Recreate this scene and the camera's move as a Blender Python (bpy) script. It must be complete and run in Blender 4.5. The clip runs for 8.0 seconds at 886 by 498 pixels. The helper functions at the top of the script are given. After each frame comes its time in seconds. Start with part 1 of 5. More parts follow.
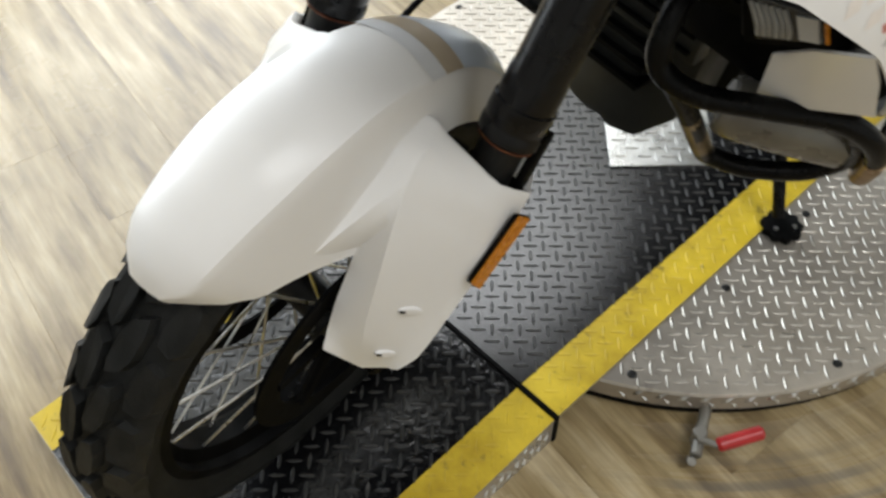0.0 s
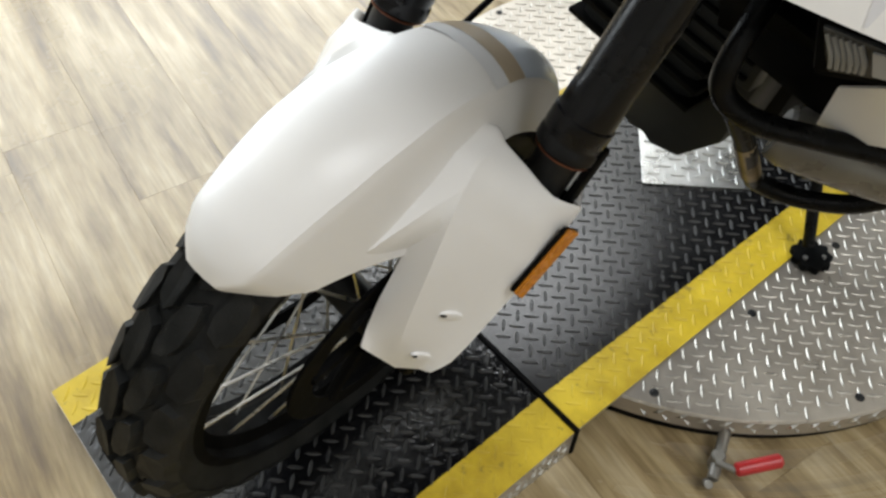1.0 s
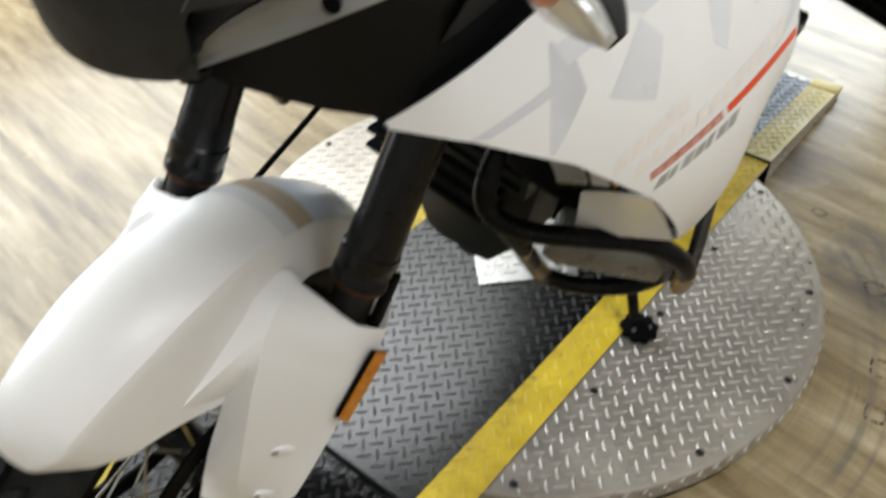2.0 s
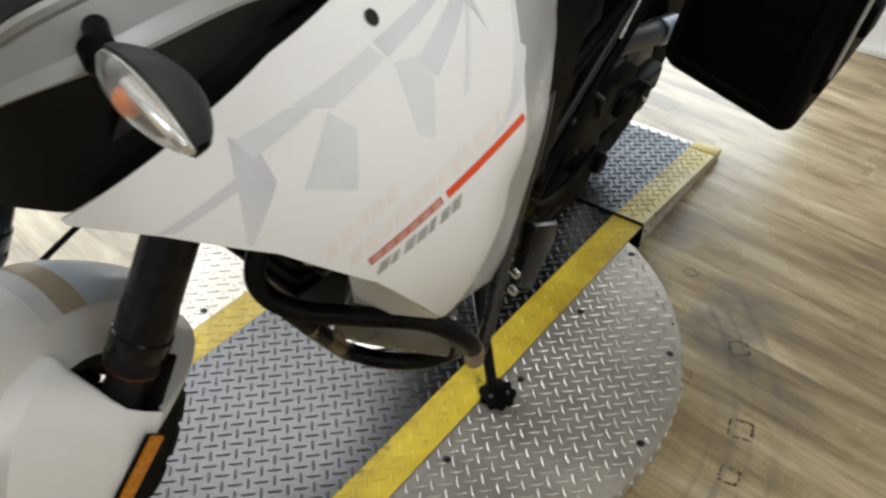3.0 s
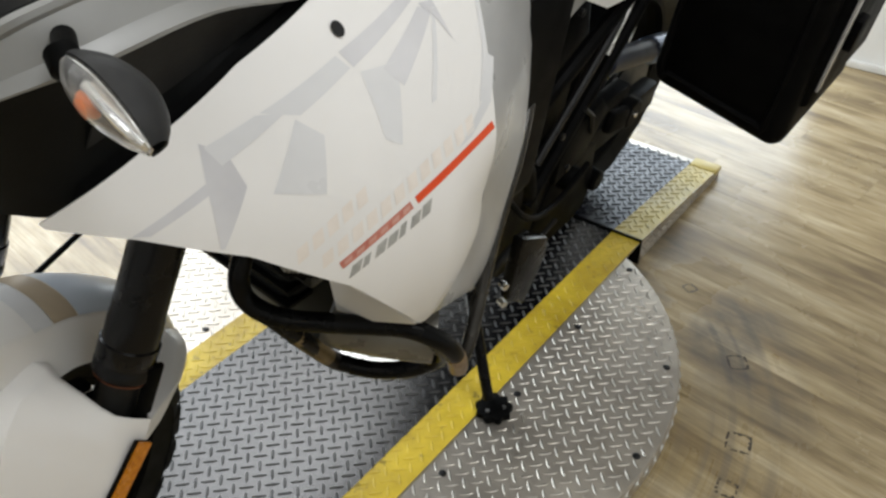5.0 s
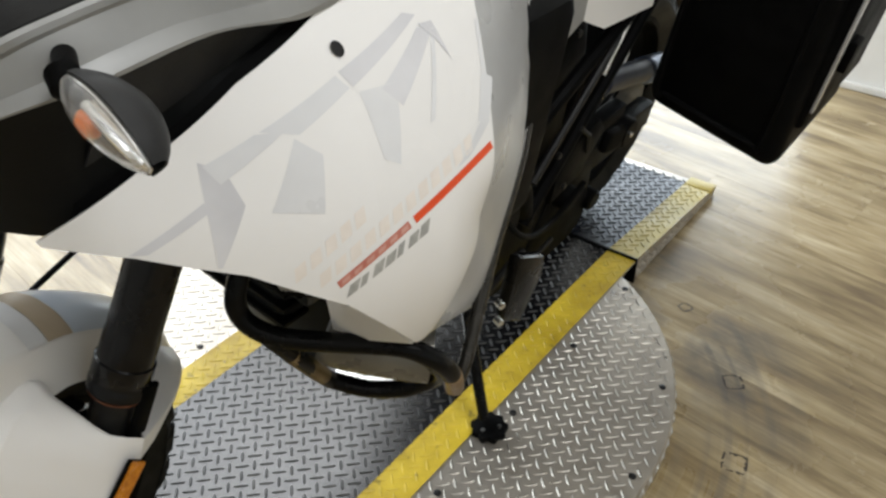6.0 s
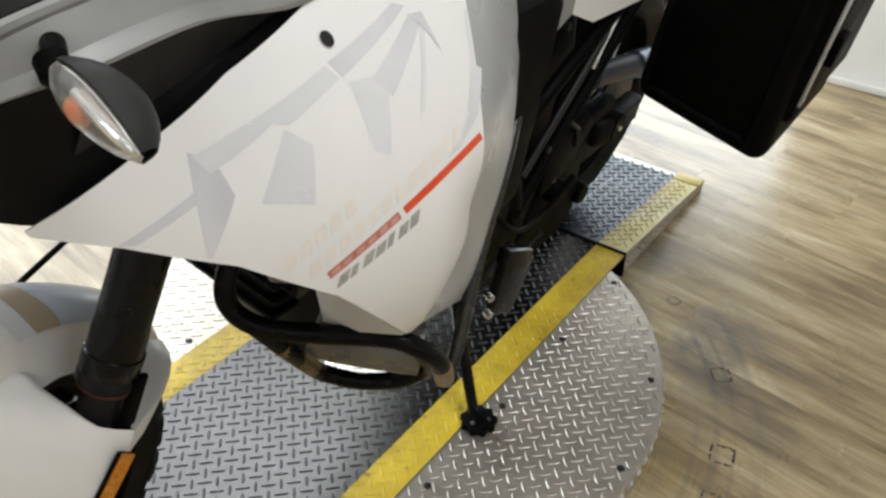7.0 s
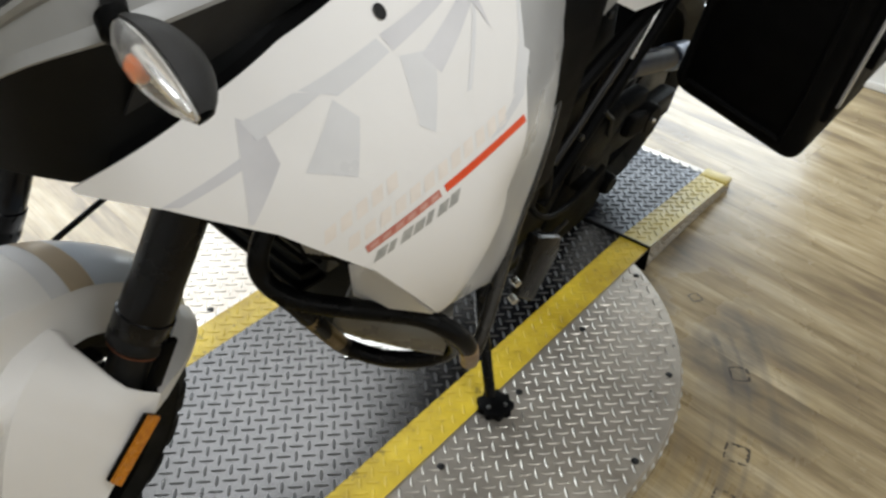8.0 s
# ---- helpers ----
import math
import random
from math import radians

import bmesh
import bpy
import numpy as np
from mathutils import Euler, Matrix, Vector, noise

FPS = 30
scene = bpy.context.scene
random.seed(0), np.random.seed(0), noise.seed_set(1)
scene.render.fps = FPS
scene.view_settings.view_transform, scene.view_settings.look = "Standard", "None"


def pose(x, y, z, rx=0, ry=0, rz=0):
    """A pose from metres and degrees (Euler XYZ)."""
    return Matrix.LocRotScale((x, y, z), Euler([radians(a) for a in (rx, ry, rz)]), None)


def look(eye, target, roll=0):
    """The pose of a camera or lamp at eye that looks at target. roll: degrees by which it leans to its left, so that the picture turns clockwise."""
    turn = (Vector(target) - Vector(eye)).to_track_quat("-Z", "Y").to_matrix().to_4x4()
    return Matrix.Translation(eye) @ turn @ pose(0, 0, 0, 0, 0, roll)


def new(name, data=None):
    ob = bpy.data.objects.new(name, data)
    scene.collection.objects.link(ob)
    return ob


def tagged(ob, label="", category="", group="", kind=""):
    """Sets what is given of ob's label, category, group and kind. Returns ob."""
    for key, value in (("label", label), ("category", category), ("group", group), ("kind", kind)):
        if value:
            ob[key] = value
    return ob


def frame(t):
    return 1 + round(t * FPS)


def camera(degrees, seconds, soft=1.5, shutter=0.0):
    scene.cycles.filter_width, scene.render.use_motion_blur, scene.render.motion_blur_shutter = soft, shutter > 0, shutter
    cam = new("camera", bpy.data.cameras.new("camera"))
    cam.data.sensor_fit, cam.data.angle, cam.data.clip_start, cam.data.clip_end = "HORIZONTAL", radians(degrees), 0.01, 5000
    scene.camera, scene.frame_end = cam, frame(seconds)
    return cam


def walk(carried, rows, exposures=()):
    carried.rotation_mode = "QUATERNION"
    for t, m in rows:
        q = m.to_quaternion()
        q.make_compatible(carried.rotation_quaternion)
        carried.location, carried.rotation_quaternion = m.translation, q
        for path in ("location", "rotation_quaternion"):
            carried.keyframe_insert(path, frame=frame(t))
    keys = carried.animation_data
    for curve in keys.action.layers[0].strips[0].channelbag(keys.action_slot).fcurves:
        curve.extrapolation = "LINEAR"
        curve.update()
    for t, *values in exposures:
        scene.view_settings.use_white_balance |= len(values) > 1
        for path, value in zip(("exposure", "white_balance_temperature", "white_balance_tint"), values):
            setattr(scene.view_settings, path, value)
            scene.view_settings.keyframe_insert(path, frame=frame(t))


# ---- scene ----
cam = camera(55.0, 8.0, soft=2.6, shutter=0.4)
PATH = [
    (0, (0.642, -1.17, 1.184), (-0.316, -0.302, -0.342), -1.3),
    (0.5, (0.622, -1.185, 1.178), (-0.386, -0.359, -0.339), 2.7),
    (1, (0.61, -1.202, 1.189), (-0.353, -0.339, -0.337), 2.7),
    (1.5, (0.637, -1.193, 1.196), (-0.313, -0.254, -0.292), 1.7),
    (1.9, (0.708, -1.18, 1.249), (-0.218, -0.044, -0.111), 0.2),
    (2, (0.7, -1.157, 1.258), (-0.219, 0.0, -0.09), 0.5),
    (2.1, (0.724, -1.146, 1.262), (-0.227, 0.053, -0.026), -1.0),
    (2.2, (0.744, -1.127, 1.273), (-0.212, 0.103, 0.018), -1.4),
    (3.3, (0.884, -1.015, 1.287), (-0.014, 0.275, 0.05), 2.7),
    (3.5, (0.894, -1.022, 1.28), (-0.036, 0.28, 0.079), 4.4),
    (4, (0.91, -1.019, 1.283), (-0.052, 0.256, 0.079), 0.8),
    (5.5, (0.91, -1.023, 1.285), (-0.053, 0.255, 0.086), -0.2),
    (6, (0.906, -1.022, 1.286), (-0.061, 0.283, 0.118), 0.4),
    (6.5, (0.907, -1.019, 1.285), (-0.046, 0.292, 0.114), 0.1),
    (7, (0.908, -1.026, 1.283), (-0.035, 0.29, 0.108), 0.9),
    (7.5, (0.903, -1.028, 1.279), (-0.025, 0.277, 0.081), 1.9),
    (8, (0.892, -1.04, 1.277), (-0.064, 0.239, 0.073), 3.4),
]
walk(cam, [(t, look(eye, target, roll)) for t, eye, target, roll in PATH], [(0, 0.10), (1, 0.12), (2.2, 0.11), (3.4, -0.1), (4.2, -0.1), (5.5, 0.05), (7, 0.07), (8, 0.0)])

# ---- light and exposure ----
world = bpy.data.worlds.new("daylight")
scene.world = world
world.use_nodes = True
sky = world.node_tree.nodes.new("ShaderNodeTexSky")
sky.sky_type, sky.sun_disc, sky.sun_elevation, sky.sun_rotation = "NISHITA", False, radians(38), radians(-25)
back = world.node_tree.nodes["Background"]
back.inputs["Strength"].default_value = 0.12
world.node_tree.links.new(sky.outputs[0], back.inputs[0])


def area_lamp(name, m, sx, sy, watts, colour):
    data = bpy.data.lights.new(name, "AREA")
    data.shape, data.size, data.size_y, data.energy, data.color = "RECTANGLE", sx, sy, watts, colour
    ob = new(name, data)
    ob.matrix_world = m
    return ob


LEAN = 9.2          # the parked bike leans on its stand
ROOM = (-3.0, 4.5, -6.5, 2.098, 3.2)
FLOOR = -0.015      # the planks lie a little below the foot of the ramps
# assumed daylight in two unseen window openings, and four unseen ceiling lamps
area_lamp("daylight_north", look((-0.815, 2.183, 0.39), (-0.815, 0, 0.38)), 2.23, 0.68, 20, (0.77, 0.90, 1.0))
area_lamp("daylight_west", look((-3.1, -0.45, 1.93), (0, -0.45, 1.5)), 4.2, 2.2, 134, (0.91, 0.965, 1.0))
# first lamp fits the strip's reflection; the other three are added fill
for lx, ly, sx, sy, watts in ((-2.06, 1.2, 1.76, 1.7, 50), (2.0, -0.4, 1.6, 1.4, 49), (0.4, -3.4, 1.9, 1.5, 10), (2.6, -3.4, 1.9, 1.5, 12)):
    area_lamp("unseen_ceiling_light", look((lx, ly, 3.13), (lx, ly, 0)), sx, sy, watts, (0.95, 0.97, 1.0))


# ---- materials ----
def nodes_of(name):
    m = bpy.data.materials.new(name)
    m.use_nodes = True
    nt = m.node_tree
    return m, nt, nt.nodes["Principled BSDF"]


def ramp_node(nt, fac, stops):
    r = nt.nodes.new("ShaderNodeValToRGB")
    el = r.color_ramp.elements
    while len(el) < len(stops):
        el.new(0.5)
    for e, (p, col) in zip(el, stops):
        e.position, e.color = p, (*col, 1) if len(col) == 3 else col
    nt.links.new(fac, r.inputs[0])
    return r.outputs[0]


def noise_node(nt, scale, detail=4, stretch=None, turn=0.0, rough=0.55, world_space=True):
    co = nt.nodes.new("ShaderNodeNewGeometry").outputs["Position"] if world_space else nt.nodes.new("ShaderNodeTexCoord").outputs["Object"]
    mp = nt.nodes.new("ShaderNodeMapping")
    mp.vector_type = "TEXTURE"
    nt.links.new(co, mp.inputs[0])
    mp.inputs["Rotation"].default_value = (0, 0, turn)
    if stretch:
        mp.inputs["Scale"].default_value = stretch
    n = nt.nodes.new("ShaderNodeTexNoise")
    n.inputs["Scale"].default_value, n.inputs["Detail"].default_value, n.inputs["Roughness"].default_value = scale, detail, rough
    nt.links.new(mp.outputs[0], n.inputs[0])
    return n, mp


def plain(name, dark, light, rough=0.5, metal=0.0, scale=25, bump=0.05, fine=400, coat=0.0, spread=0.12, spec=0.5):
    """A surface with blotches between two colours, fine grain and uneven gloss."""
    m, nt, p = nodes_of(name)
    n, _ = noise_node(nt, scale)
    nt.links.new(ramp_node(nt, n.outputs[0], [(0.3, dark), (0.7, light)]), p.inputs["Base Color"])
    g, _ = noise_node(nt, fine, 2)
    r = nt.nodes.new("ShaderNodeMapRange")
    r.inputs["From Min"].default_value, r.inputs["From Max"].default_value = 0.3, 0.7
    r.inputs["To Min"].default_value, r.inputs["To Max"].default_value = max(0.02, rough - spread), rough + spread
    n2, _ = noise_node(nt, scale * 0.35, 5)
    nt.links.new(n2.outputs[0], r.inputs[0])
    nt.links.new(r.outputs[0], p.inputs["Roughness"])
    p.inputs["Metallic"].default_value = metal
    p.inputs["Coat Weight"].default_value, p.inputs["Coat Roughness"].default_value = coat, 0.12
    p.inputs["Specular IOR Level"].default_value = spec
    if bump:
        b = nt.nodes.new("ShaderNodeBump")
        b.inputs["Strength"].default_value, b.inputs["Distance"].default_value = bump, 0.002
        nt.links.new(g.outputs[0], b.inputs["Height"])
        nt.links.new(b.outputs[0], p.inputs["Normal"])
    return m


def worn(name, dark, light, under, rough=0.4, metal=0.0, spec=0.5, specks=0.5, gloss=0.12, fine=500, bump=0.2):
    """Paint or bare metal with cloudy tone, dirt specks, rubbed-through spots and uneven gloss."""
    m, nt, p = nodes_of(name)
    cloud, _ = noise_node(nt, 9, 6, None, 0, 0.62)
    tone = ramp_node(nt, cloud.outputs[0], [(0.3, dark), (0.68, light)])
    dirt, _ = noise_node(nt, 46, 4, None, 0, 0.6)
    spot = ramp_node(nt, dirt.outputs[0], [(0.62, (0, 0, 0)), (0.70, (specks, specks, specks))])
    mix = nt.nodes.new("ShaderNodeMix")
    mix.data_type = "RGBA"
    nt.links.new(spot, mix.inputs["Factor"])
    nt.links.new(tone, mix.inputs[6])
    mix.inputs[7].default_value = (*under, 1)
    nt.links.new(mix.outputs[2], p.inputs["Base Color"])
    smear, _ = noise_node(nt, 5, 5, (1.0, 0.35, 1), 0.5, 0.6)
    r = nt.nodes.new("ShaderNodeMapRange")
    r.inputs["From Min"].default_value, r.inputs["From Max"].default_value = 0.32, 0.68
    r.inputs["To Min"].default_value, r.inputs["To Max"].default_value = max(0.04, rough - gloss), rough + gloss
    nt.links.new(smear.outputs[0], r.inputs[0])
    nt.links.new(r.outputs[0], p.inputs["Roughness"])
    p.inputs["Metallic"].default_value, p.inputs["Specular IOR Level"].default_value = metal, spec
    grain, _ = noise_node(nt, fine, 3)
    b = nt.nodes.new("ShaderNodeBump")
    b.inputs["Strength"].default_value, b.inputs["Distance"].default_value = bump, 0.002
    nt.links.new(grain.outputs[0], b.inputs["Height"])
    nt.links.new(b.outputs[0], p.inputs["Normal"])
    return m


PLANK_TURN = radians(-7)


def wood_floor():
    m, nt, p = nodes_of("wood_effect_floor")
    info = nt.nodes.new("ShaderNodeObjectInfo")
    n, mp = noise_node(nt, 1.0, 6, (0.42, 0.062, 1), PLANK_TURN, 0.6)
    shift = nt.nodes.new("ShaderNodeVectorMath")
    shift.operation = "SCALE"
    comb = nt.nodes.new("ShaderNodeCombineXYZ")
    for k in ("X", "Y", "Z"):
        nt.links.new(info.outputs["Random"], comb.inputs[k])
    nt.links.new(comb.outputs[0], shift.inputs[0])
    shift.inputs["Scale"].default_value = 0.28
    nt.links.new(shift.outputs[0], mp.inputs["Location"])
    streak = ramp_node(nt, n.outputs[0], [(0.28, (0.13, 0.092, 0.05)), (0.41, (0.25, 0.184, 0.094)), (0.52, (0.375, 0.293, 0.16)), (0.68, (0.55, 0.46, 0.305))])
    g, mp2 = noise_node(nt, 1.0, 5, (0.12, 0.006, 1), PLANK_TURN)
    nt.links.new(shift.outputs[0], mp2.inputs["Location"])
    grain = ramp_node(nt, g.outputs[0], [(0.3, (0.72, 0.7, 0.66)), (0.65, (1.05, 1.03, 1.0))])
    mix = nt.nodes.new("ShaderNodeMix")
    mix.data_type, mix.blend_type = "RGBA", "MULTIPLY"
    mix.inputs["Factor"].default_value = 0.8
    nt.links.new(streak, mix.inputs[6])
    nt.links.new(grain, mix.inputs[7])
    # tyre scuffs sweep round the turntable's centre
    geo = nt.nodes.new("ShaderNodeNewGeometry")
    flat = nt.nodes.new("ShaderNodeVectorMath")
    flat.operation = "MULTIPLY"
    flat.inputs[1].default_value = (1, 1, 0)
    nt.links.new(geo.outputs["Position"], flat.inputs[0])
    far = nt.nodes.new("ShaderNodeVectorMath")
    far.operation = "LENGTH"
    nt.links.new(flat.outputs[0], far.inputs[0])
    ringn = nt.nodes.new("ShaderNodeTexNoise")
    ringn.noise_dimensions = "1D"
    ringn.inputs["Scale"].default_value, ringn.inputs["Detail"].default_value = 34.0, 3.0
    nt.links.new(far.outputs["Value"], ringn.inputs["W"])
    blot, _ = noise_node(nt, 2.6, 4)
    band = ramp_node(nt, far.outputs["Value"], [(0.6, (0, 0, 0)), (0.68, (1, 1, 1)), (0.8, (0.7, 0.7, 0.7)), (0.9, (0, 0, 0))])
    lines = ramp_node(nt, ringn.outputs[0], [(0.46, (0, 0, 0)), (0.66, (0.62, 0.62, 0.62))])
    patch = ramp_node(nt, blot.outputs[0], [(0.40, (0, 0, 0)), (0.56, (1, 1, 1))])
    m1, m2 = nt.nodes.new("ShaderNodeMath"), nt.nodes.new("ShaderNodeMath")
    m1.operation = m2.operation = "MULTIPLY"
    nt.links.new(band, m1.inputs[0]), nt.links.new(lines, m1.inputs[1])
    nt.links.new(m1.outputs[0], m2.inputs[0]), nt.links.new(patch, m2.inputs[1])
    scuff = nt.nodes.new("ShaderNodeMix")
    scuff.data_type = "RGBA"
    broad = nt.nodes.new("ShaderNodeMath")
    broad.operation = "MULTIPLY"
    broad.inputs[1].default_value = 0.75
    wide, _ = noise_node(nt, 5.5, 5)
    stain = nt.nodes.new("ShaderNodeMath")
    stain.operation = "MULTIPLY"
    nt.links.new(ramp_node(nt, wide.outputs[0], [(0.42, (0, 0, 0)), (0.6, (1, 1, 1))]), stain.inputs[0])
    nt.links.new(ramp_node(nt, far.outputs["Value"], [(0.58, (0.8, 0.8, 0.8)), (0.66, (1, 1, 1)), (0.8, (0.85, 0.85, 0.85)), (0.92, (0.15, 0.15, 0.15)), (1.0, (0.05, 0.05, 0.05))]), stain.inputs[1])
    north = nt.nodes.new("ShaderNodeMapRange")
    north.inputs["From Min"].default_value, north.inputs["From Max"].default_value = 0.1, 0.5
    where = nt.nodes.new("ShaderNodeSeparateXYZ")
    nt.links.new(geo.outputs["Position"], where.inputs[0])
    nt.links.new(where.outputs["Y"], north.inputs["Value"])
    grime = nt.nodes.new("ShaderNodeMath")
    grime.operation = "MULTIPLY"
    nt.links.new(stain.outputs[0], grime.inputs[0])
    nt.links.new(north.outputs[0], grime.inputs[1])
    nt.links.new(grime.outputs[0], broad.inputs[0])
    both = nt.nodes.new("ShaderNodeMath")
    both.operation, both.use_clamp = "ADD", True
    east = nt.nodes.new("ShaderNodeMapRange")
    east.inputs["From Min"].default_value, east.inputs["From Max"].default_value = 0.15, 0.45
    split = nt.nodes.new("ShaderNodeSeparateXYZ")
    nt.links.new(geo.outputs["Position"], split.inputs[0])
    nt.links.new(split.outputs["X"], east.inputs["Value"])
    side = nt.nodes.new("ShaderNodeMath")
    side.operation = "MULTIPLY"
    nt.links.new(m2.outputs[0], side.inputs[0]), nt.links.new(east.outputs[0], side.inputs[1])
    nt.links.new(broad.outputs[0], both.inputs[0]), nt.links.new(side.outputs[0], both.inputs[1])
    nt.links.new(both.outputs[0], scuff.inputs["Factor"])
    nt.links.new(mix.outputs[2], scuff.inputs[6])
    scuff.inputs[7].default_value = (0.085, 0.08, 0.076, 1)
    hue = nt.nodes.new("ShaderNodeHueSaturation")
    val = nt.nodes.new("ShaderNodeMapRange")
    val.inputs["To Min"].default_value, val.inputs["To Max"].default_value = 0.94, 1.05
    nt.links.new(info.outputs["Random"], val.inputs[0])
    nt.links.new(val.outputs[0], hue.inputs["Value"])
    nt.links.new(scuff.outputs[2], hue.inputs["Color"])
    nt.links.new(hue.outputs[0], p.inputs["Base Color"])
    w, _ = noise_node(nt, 3.0, 6)
    r = nt.nodes.new("ShaderNodeMapRange")
    r.inputs["To Min"].default_value, r.inputs["To Max"].default_value = 0.17, 0.34
    nt.links.new(w.outputs[0], r.inputs[0])
    rub = nt.nodes.new("ShaderNodeMath")
    rub.operation = "MULTIPLY_ADD"
    rub.inputs[1].default_value = 0.45
    nt.links.new(both.outputs[0], rub.inputs[0]), nt.links.new(r.outputs[0], rub.inputs[2])
    nt.links.new(rub.outputs[0], p.inputs["Roughness"])
    p.inputs["Specular IOR Level"].default_value = 0.6
    b = nt.nodes.new("ShaderNodeBump")
    b.inputs["Strength"].default_value, b.inputs["Distance"].default_value = 0.15, 0.002
    nt.links.new(g.outputs[0], b.inputs["Height"])
    nt.links.new(b.outputs[0], p.inputs["Normal"])
    return m


WOOD = wood_floor()
GAP = plain("plank_joint", (0.05, 0.04, 0.03), (0.08, 0.06, 0.045), 0.8, bump=0)
WALL = plain("white_wall_paint", (0.74, 0.74, 0.72), (0.82, 0.82, 0.8), 0.7, scale=6, bump=0.1)
WALL_FOOT = plain("wall_foot_white", (0.60, 0.59, 0.55), (0.74, 0.73, 0.70), 0.45, scale=14)
STEEL = worn("bare_tread_steel", (0.36, 0.325, 0.278), (0.53, 0.485, 0.42), (0.17, 0.15, 0.125), 0.36, 0.74, 0.5, 0.35, 0.1, 900, 0.15)
WORN = plain("worn_steel_lug", (0.36, 0.335, 0.295), (0.54, 0.508, 0.455), 0.36, 0.95, 60, 0.1, 900)
BLACK_PLATE = worn("black_painted_tread_plate", (0.002, 0.002, 0.0025), (0.006, 0.006, 0.0065), (0.03, 0.029, 0.027), 0.20, 0.0, 0.75, 0.3, 0.05, 700, 0.12)
LUG = worn("worn_black_lug", (0.010, 0.010, 0.010), (0.035, 0.034, 0.032), (0.11, 0.105, 0.1), 0.34, 0.0, 0.6, 0.7, 0.1, 700, 0.1)
YELLOW_RAMP = worn("pale_yellow_ramp_paint", (0.38, 0.29, 0.05), (0.58, 0.46, 0.12), (0.11, 0.085, 0.03), 0.42, 0.0, 0.5, 0.55, 0.12, 300, 0.25)
BLACK_RAMP = worn("blue_black_ramp_paint", (0.002, 0.003, 0.007), (0.006, 0.008, 0.017), (0.03, 0.032, 0.04), 0.31, 0.0, 0.55, 0.25, 0.1, 700, 0.2)
GLOSSY_PLATE = worn("glossy_black_ramp_paint", (0.002, 0.002, 0.0025), (0.006, 0.006, 0.0065), (0.03, 0.029, 0.027), 0.17, 0.0, 0.8, 0.3, 0.1, 75, 0.85)
YELLOW = worn("yellow_floor_paint", (0.34, 0.225, 0.008), (0.70, 0.51, 0.03), (0.10, 0.075, 0.02), 0.45, 0.0, 0.4, 0.55, 0.12, 300, 0.25)
RUBBER = plain("tyre_rubber", (0.006, 0.0065, 0.006), (0.016, 0.0165, 0.016), 0.6, 0, 30, 0.4, 500, spec=0.16)
WHITE = plain("white_satin_plastic", (0.80, 0.785, 0.765), (0.84, 0.825, 0.805), 0.36, 0, 5, 0.02, 300, coat=0.15, spread=0.05)
PEARL = plain("silver_grey_plastic", (0.22, 0.22, 0.213), (0.29, 0.29, 0.28), 0.38, 0.2, 8, 0.03, 500)
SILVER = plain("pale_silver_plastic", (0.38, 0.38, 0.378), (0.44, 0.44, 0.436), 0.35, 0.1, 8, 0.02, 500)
BOWL = plain("faceted_lamp_bowl", (0.7, 0.69, 0.68), (0.97, 0.96, 0.95), 0.15, 0.95, 70, 1.0, 120)
BLACK = plain("black_plastic", (0.002, 0.002, 0.002), (0.004, 0.004, 0.004), 0.52, 0, 30, 0.15, 600, spec=0.035)
DARK = plain("dark_grey_plastic", (0.006, 0.006, 0.006), (0.012, 0.012, 0.0115), 0.42, 0, 30, 0.2, 600, spec=0.25)
GREYPANEL = plain("dull_grey_black_plastic", (0.018, 0.018, 0.018), (0.03, 0.03, 0.03), 0.5, 0, 30, 0.15, 600, spec=0.2)
TUBE = plain("black_powder_coat", (0.002, 0.002, 0.002), (0.005, 0.005, 0.005), 0.28, 0, 40, 0.12, 900, spec=0.12)
FORK = plain("black_anodised_fork", (0.002, 0.002, 0.0025), (0.005, 0.005, 0.006), 0.24, 0.0, 40, 0.04, 900, spec=0.26)
ENGINE = plain("dark_cast_engine", (0.002, 0.002, 0.002), (0.006, 0.006, 0.0057), 0.5, 0.0, 20, 0.3, 300, spec=0.05)
ALU = plain("brushed_aluminium", (0.5, 0.5, 0.48), (0.66, 0.66, 0.64), 0.3, 1.0, 40, 0.1, 900)
BRONZE = plain("guard_bronze", (0.12, 0.09, 0.045), (0.25, 0.19, 0.10), 0.34, 0.8, 40, 0.1, 900)
INNERPANEL = plain("matt_charcoal_plastic", (0.004, 0.0045, 0.0045), (0.008, 0.0085, 0.0085), 0.55, 0, 12, 0.15, 600, spec=0.1)
CHARCOAL = plain("charcoal_cast_cover", (0.010, 0.011, 0.0105), (0.018, 0.019, 0.018), 0.45, 0, 16, 0.2, 400, spec=0.22)
GOLD = plain("worn_gold_edge", (0.2, 0.13, 0.06), (0.36, 0.24, 0.12), 0.3, 0.85, 60, 0.1, 900)
STAY = plain("glossy_dark_tube", (0.02, 0.019, 0.016), (0.05, 0.046, 0.04), 0.25, 0.6, 40, 0.08, 900)
DRUM = plain("glossy_warm_grey", (0.13, 0.122, 0.105), (0.2, 0.19, 0.165), 0.28, 0.35, 14, 0.05, 700)
SKID = plain("dull_skid_plate", (0.2, 0.19, 0.17), (0.3, 0.29, 0.26), 0.45, 0.8, 14, 0.1, 700)
ORANGE = plain("amber_reflector", (0.42, 0.13, 0.004), (0.62, 0.23, 0.012), 0.25, 0, 200, 0.3, 900)
CHROME = plain("bright_chrome", (0.86, 0.86, 0.85), (0.95, 0.95, 0.94), 0.2, 0.85, 40, 0.05, 300)
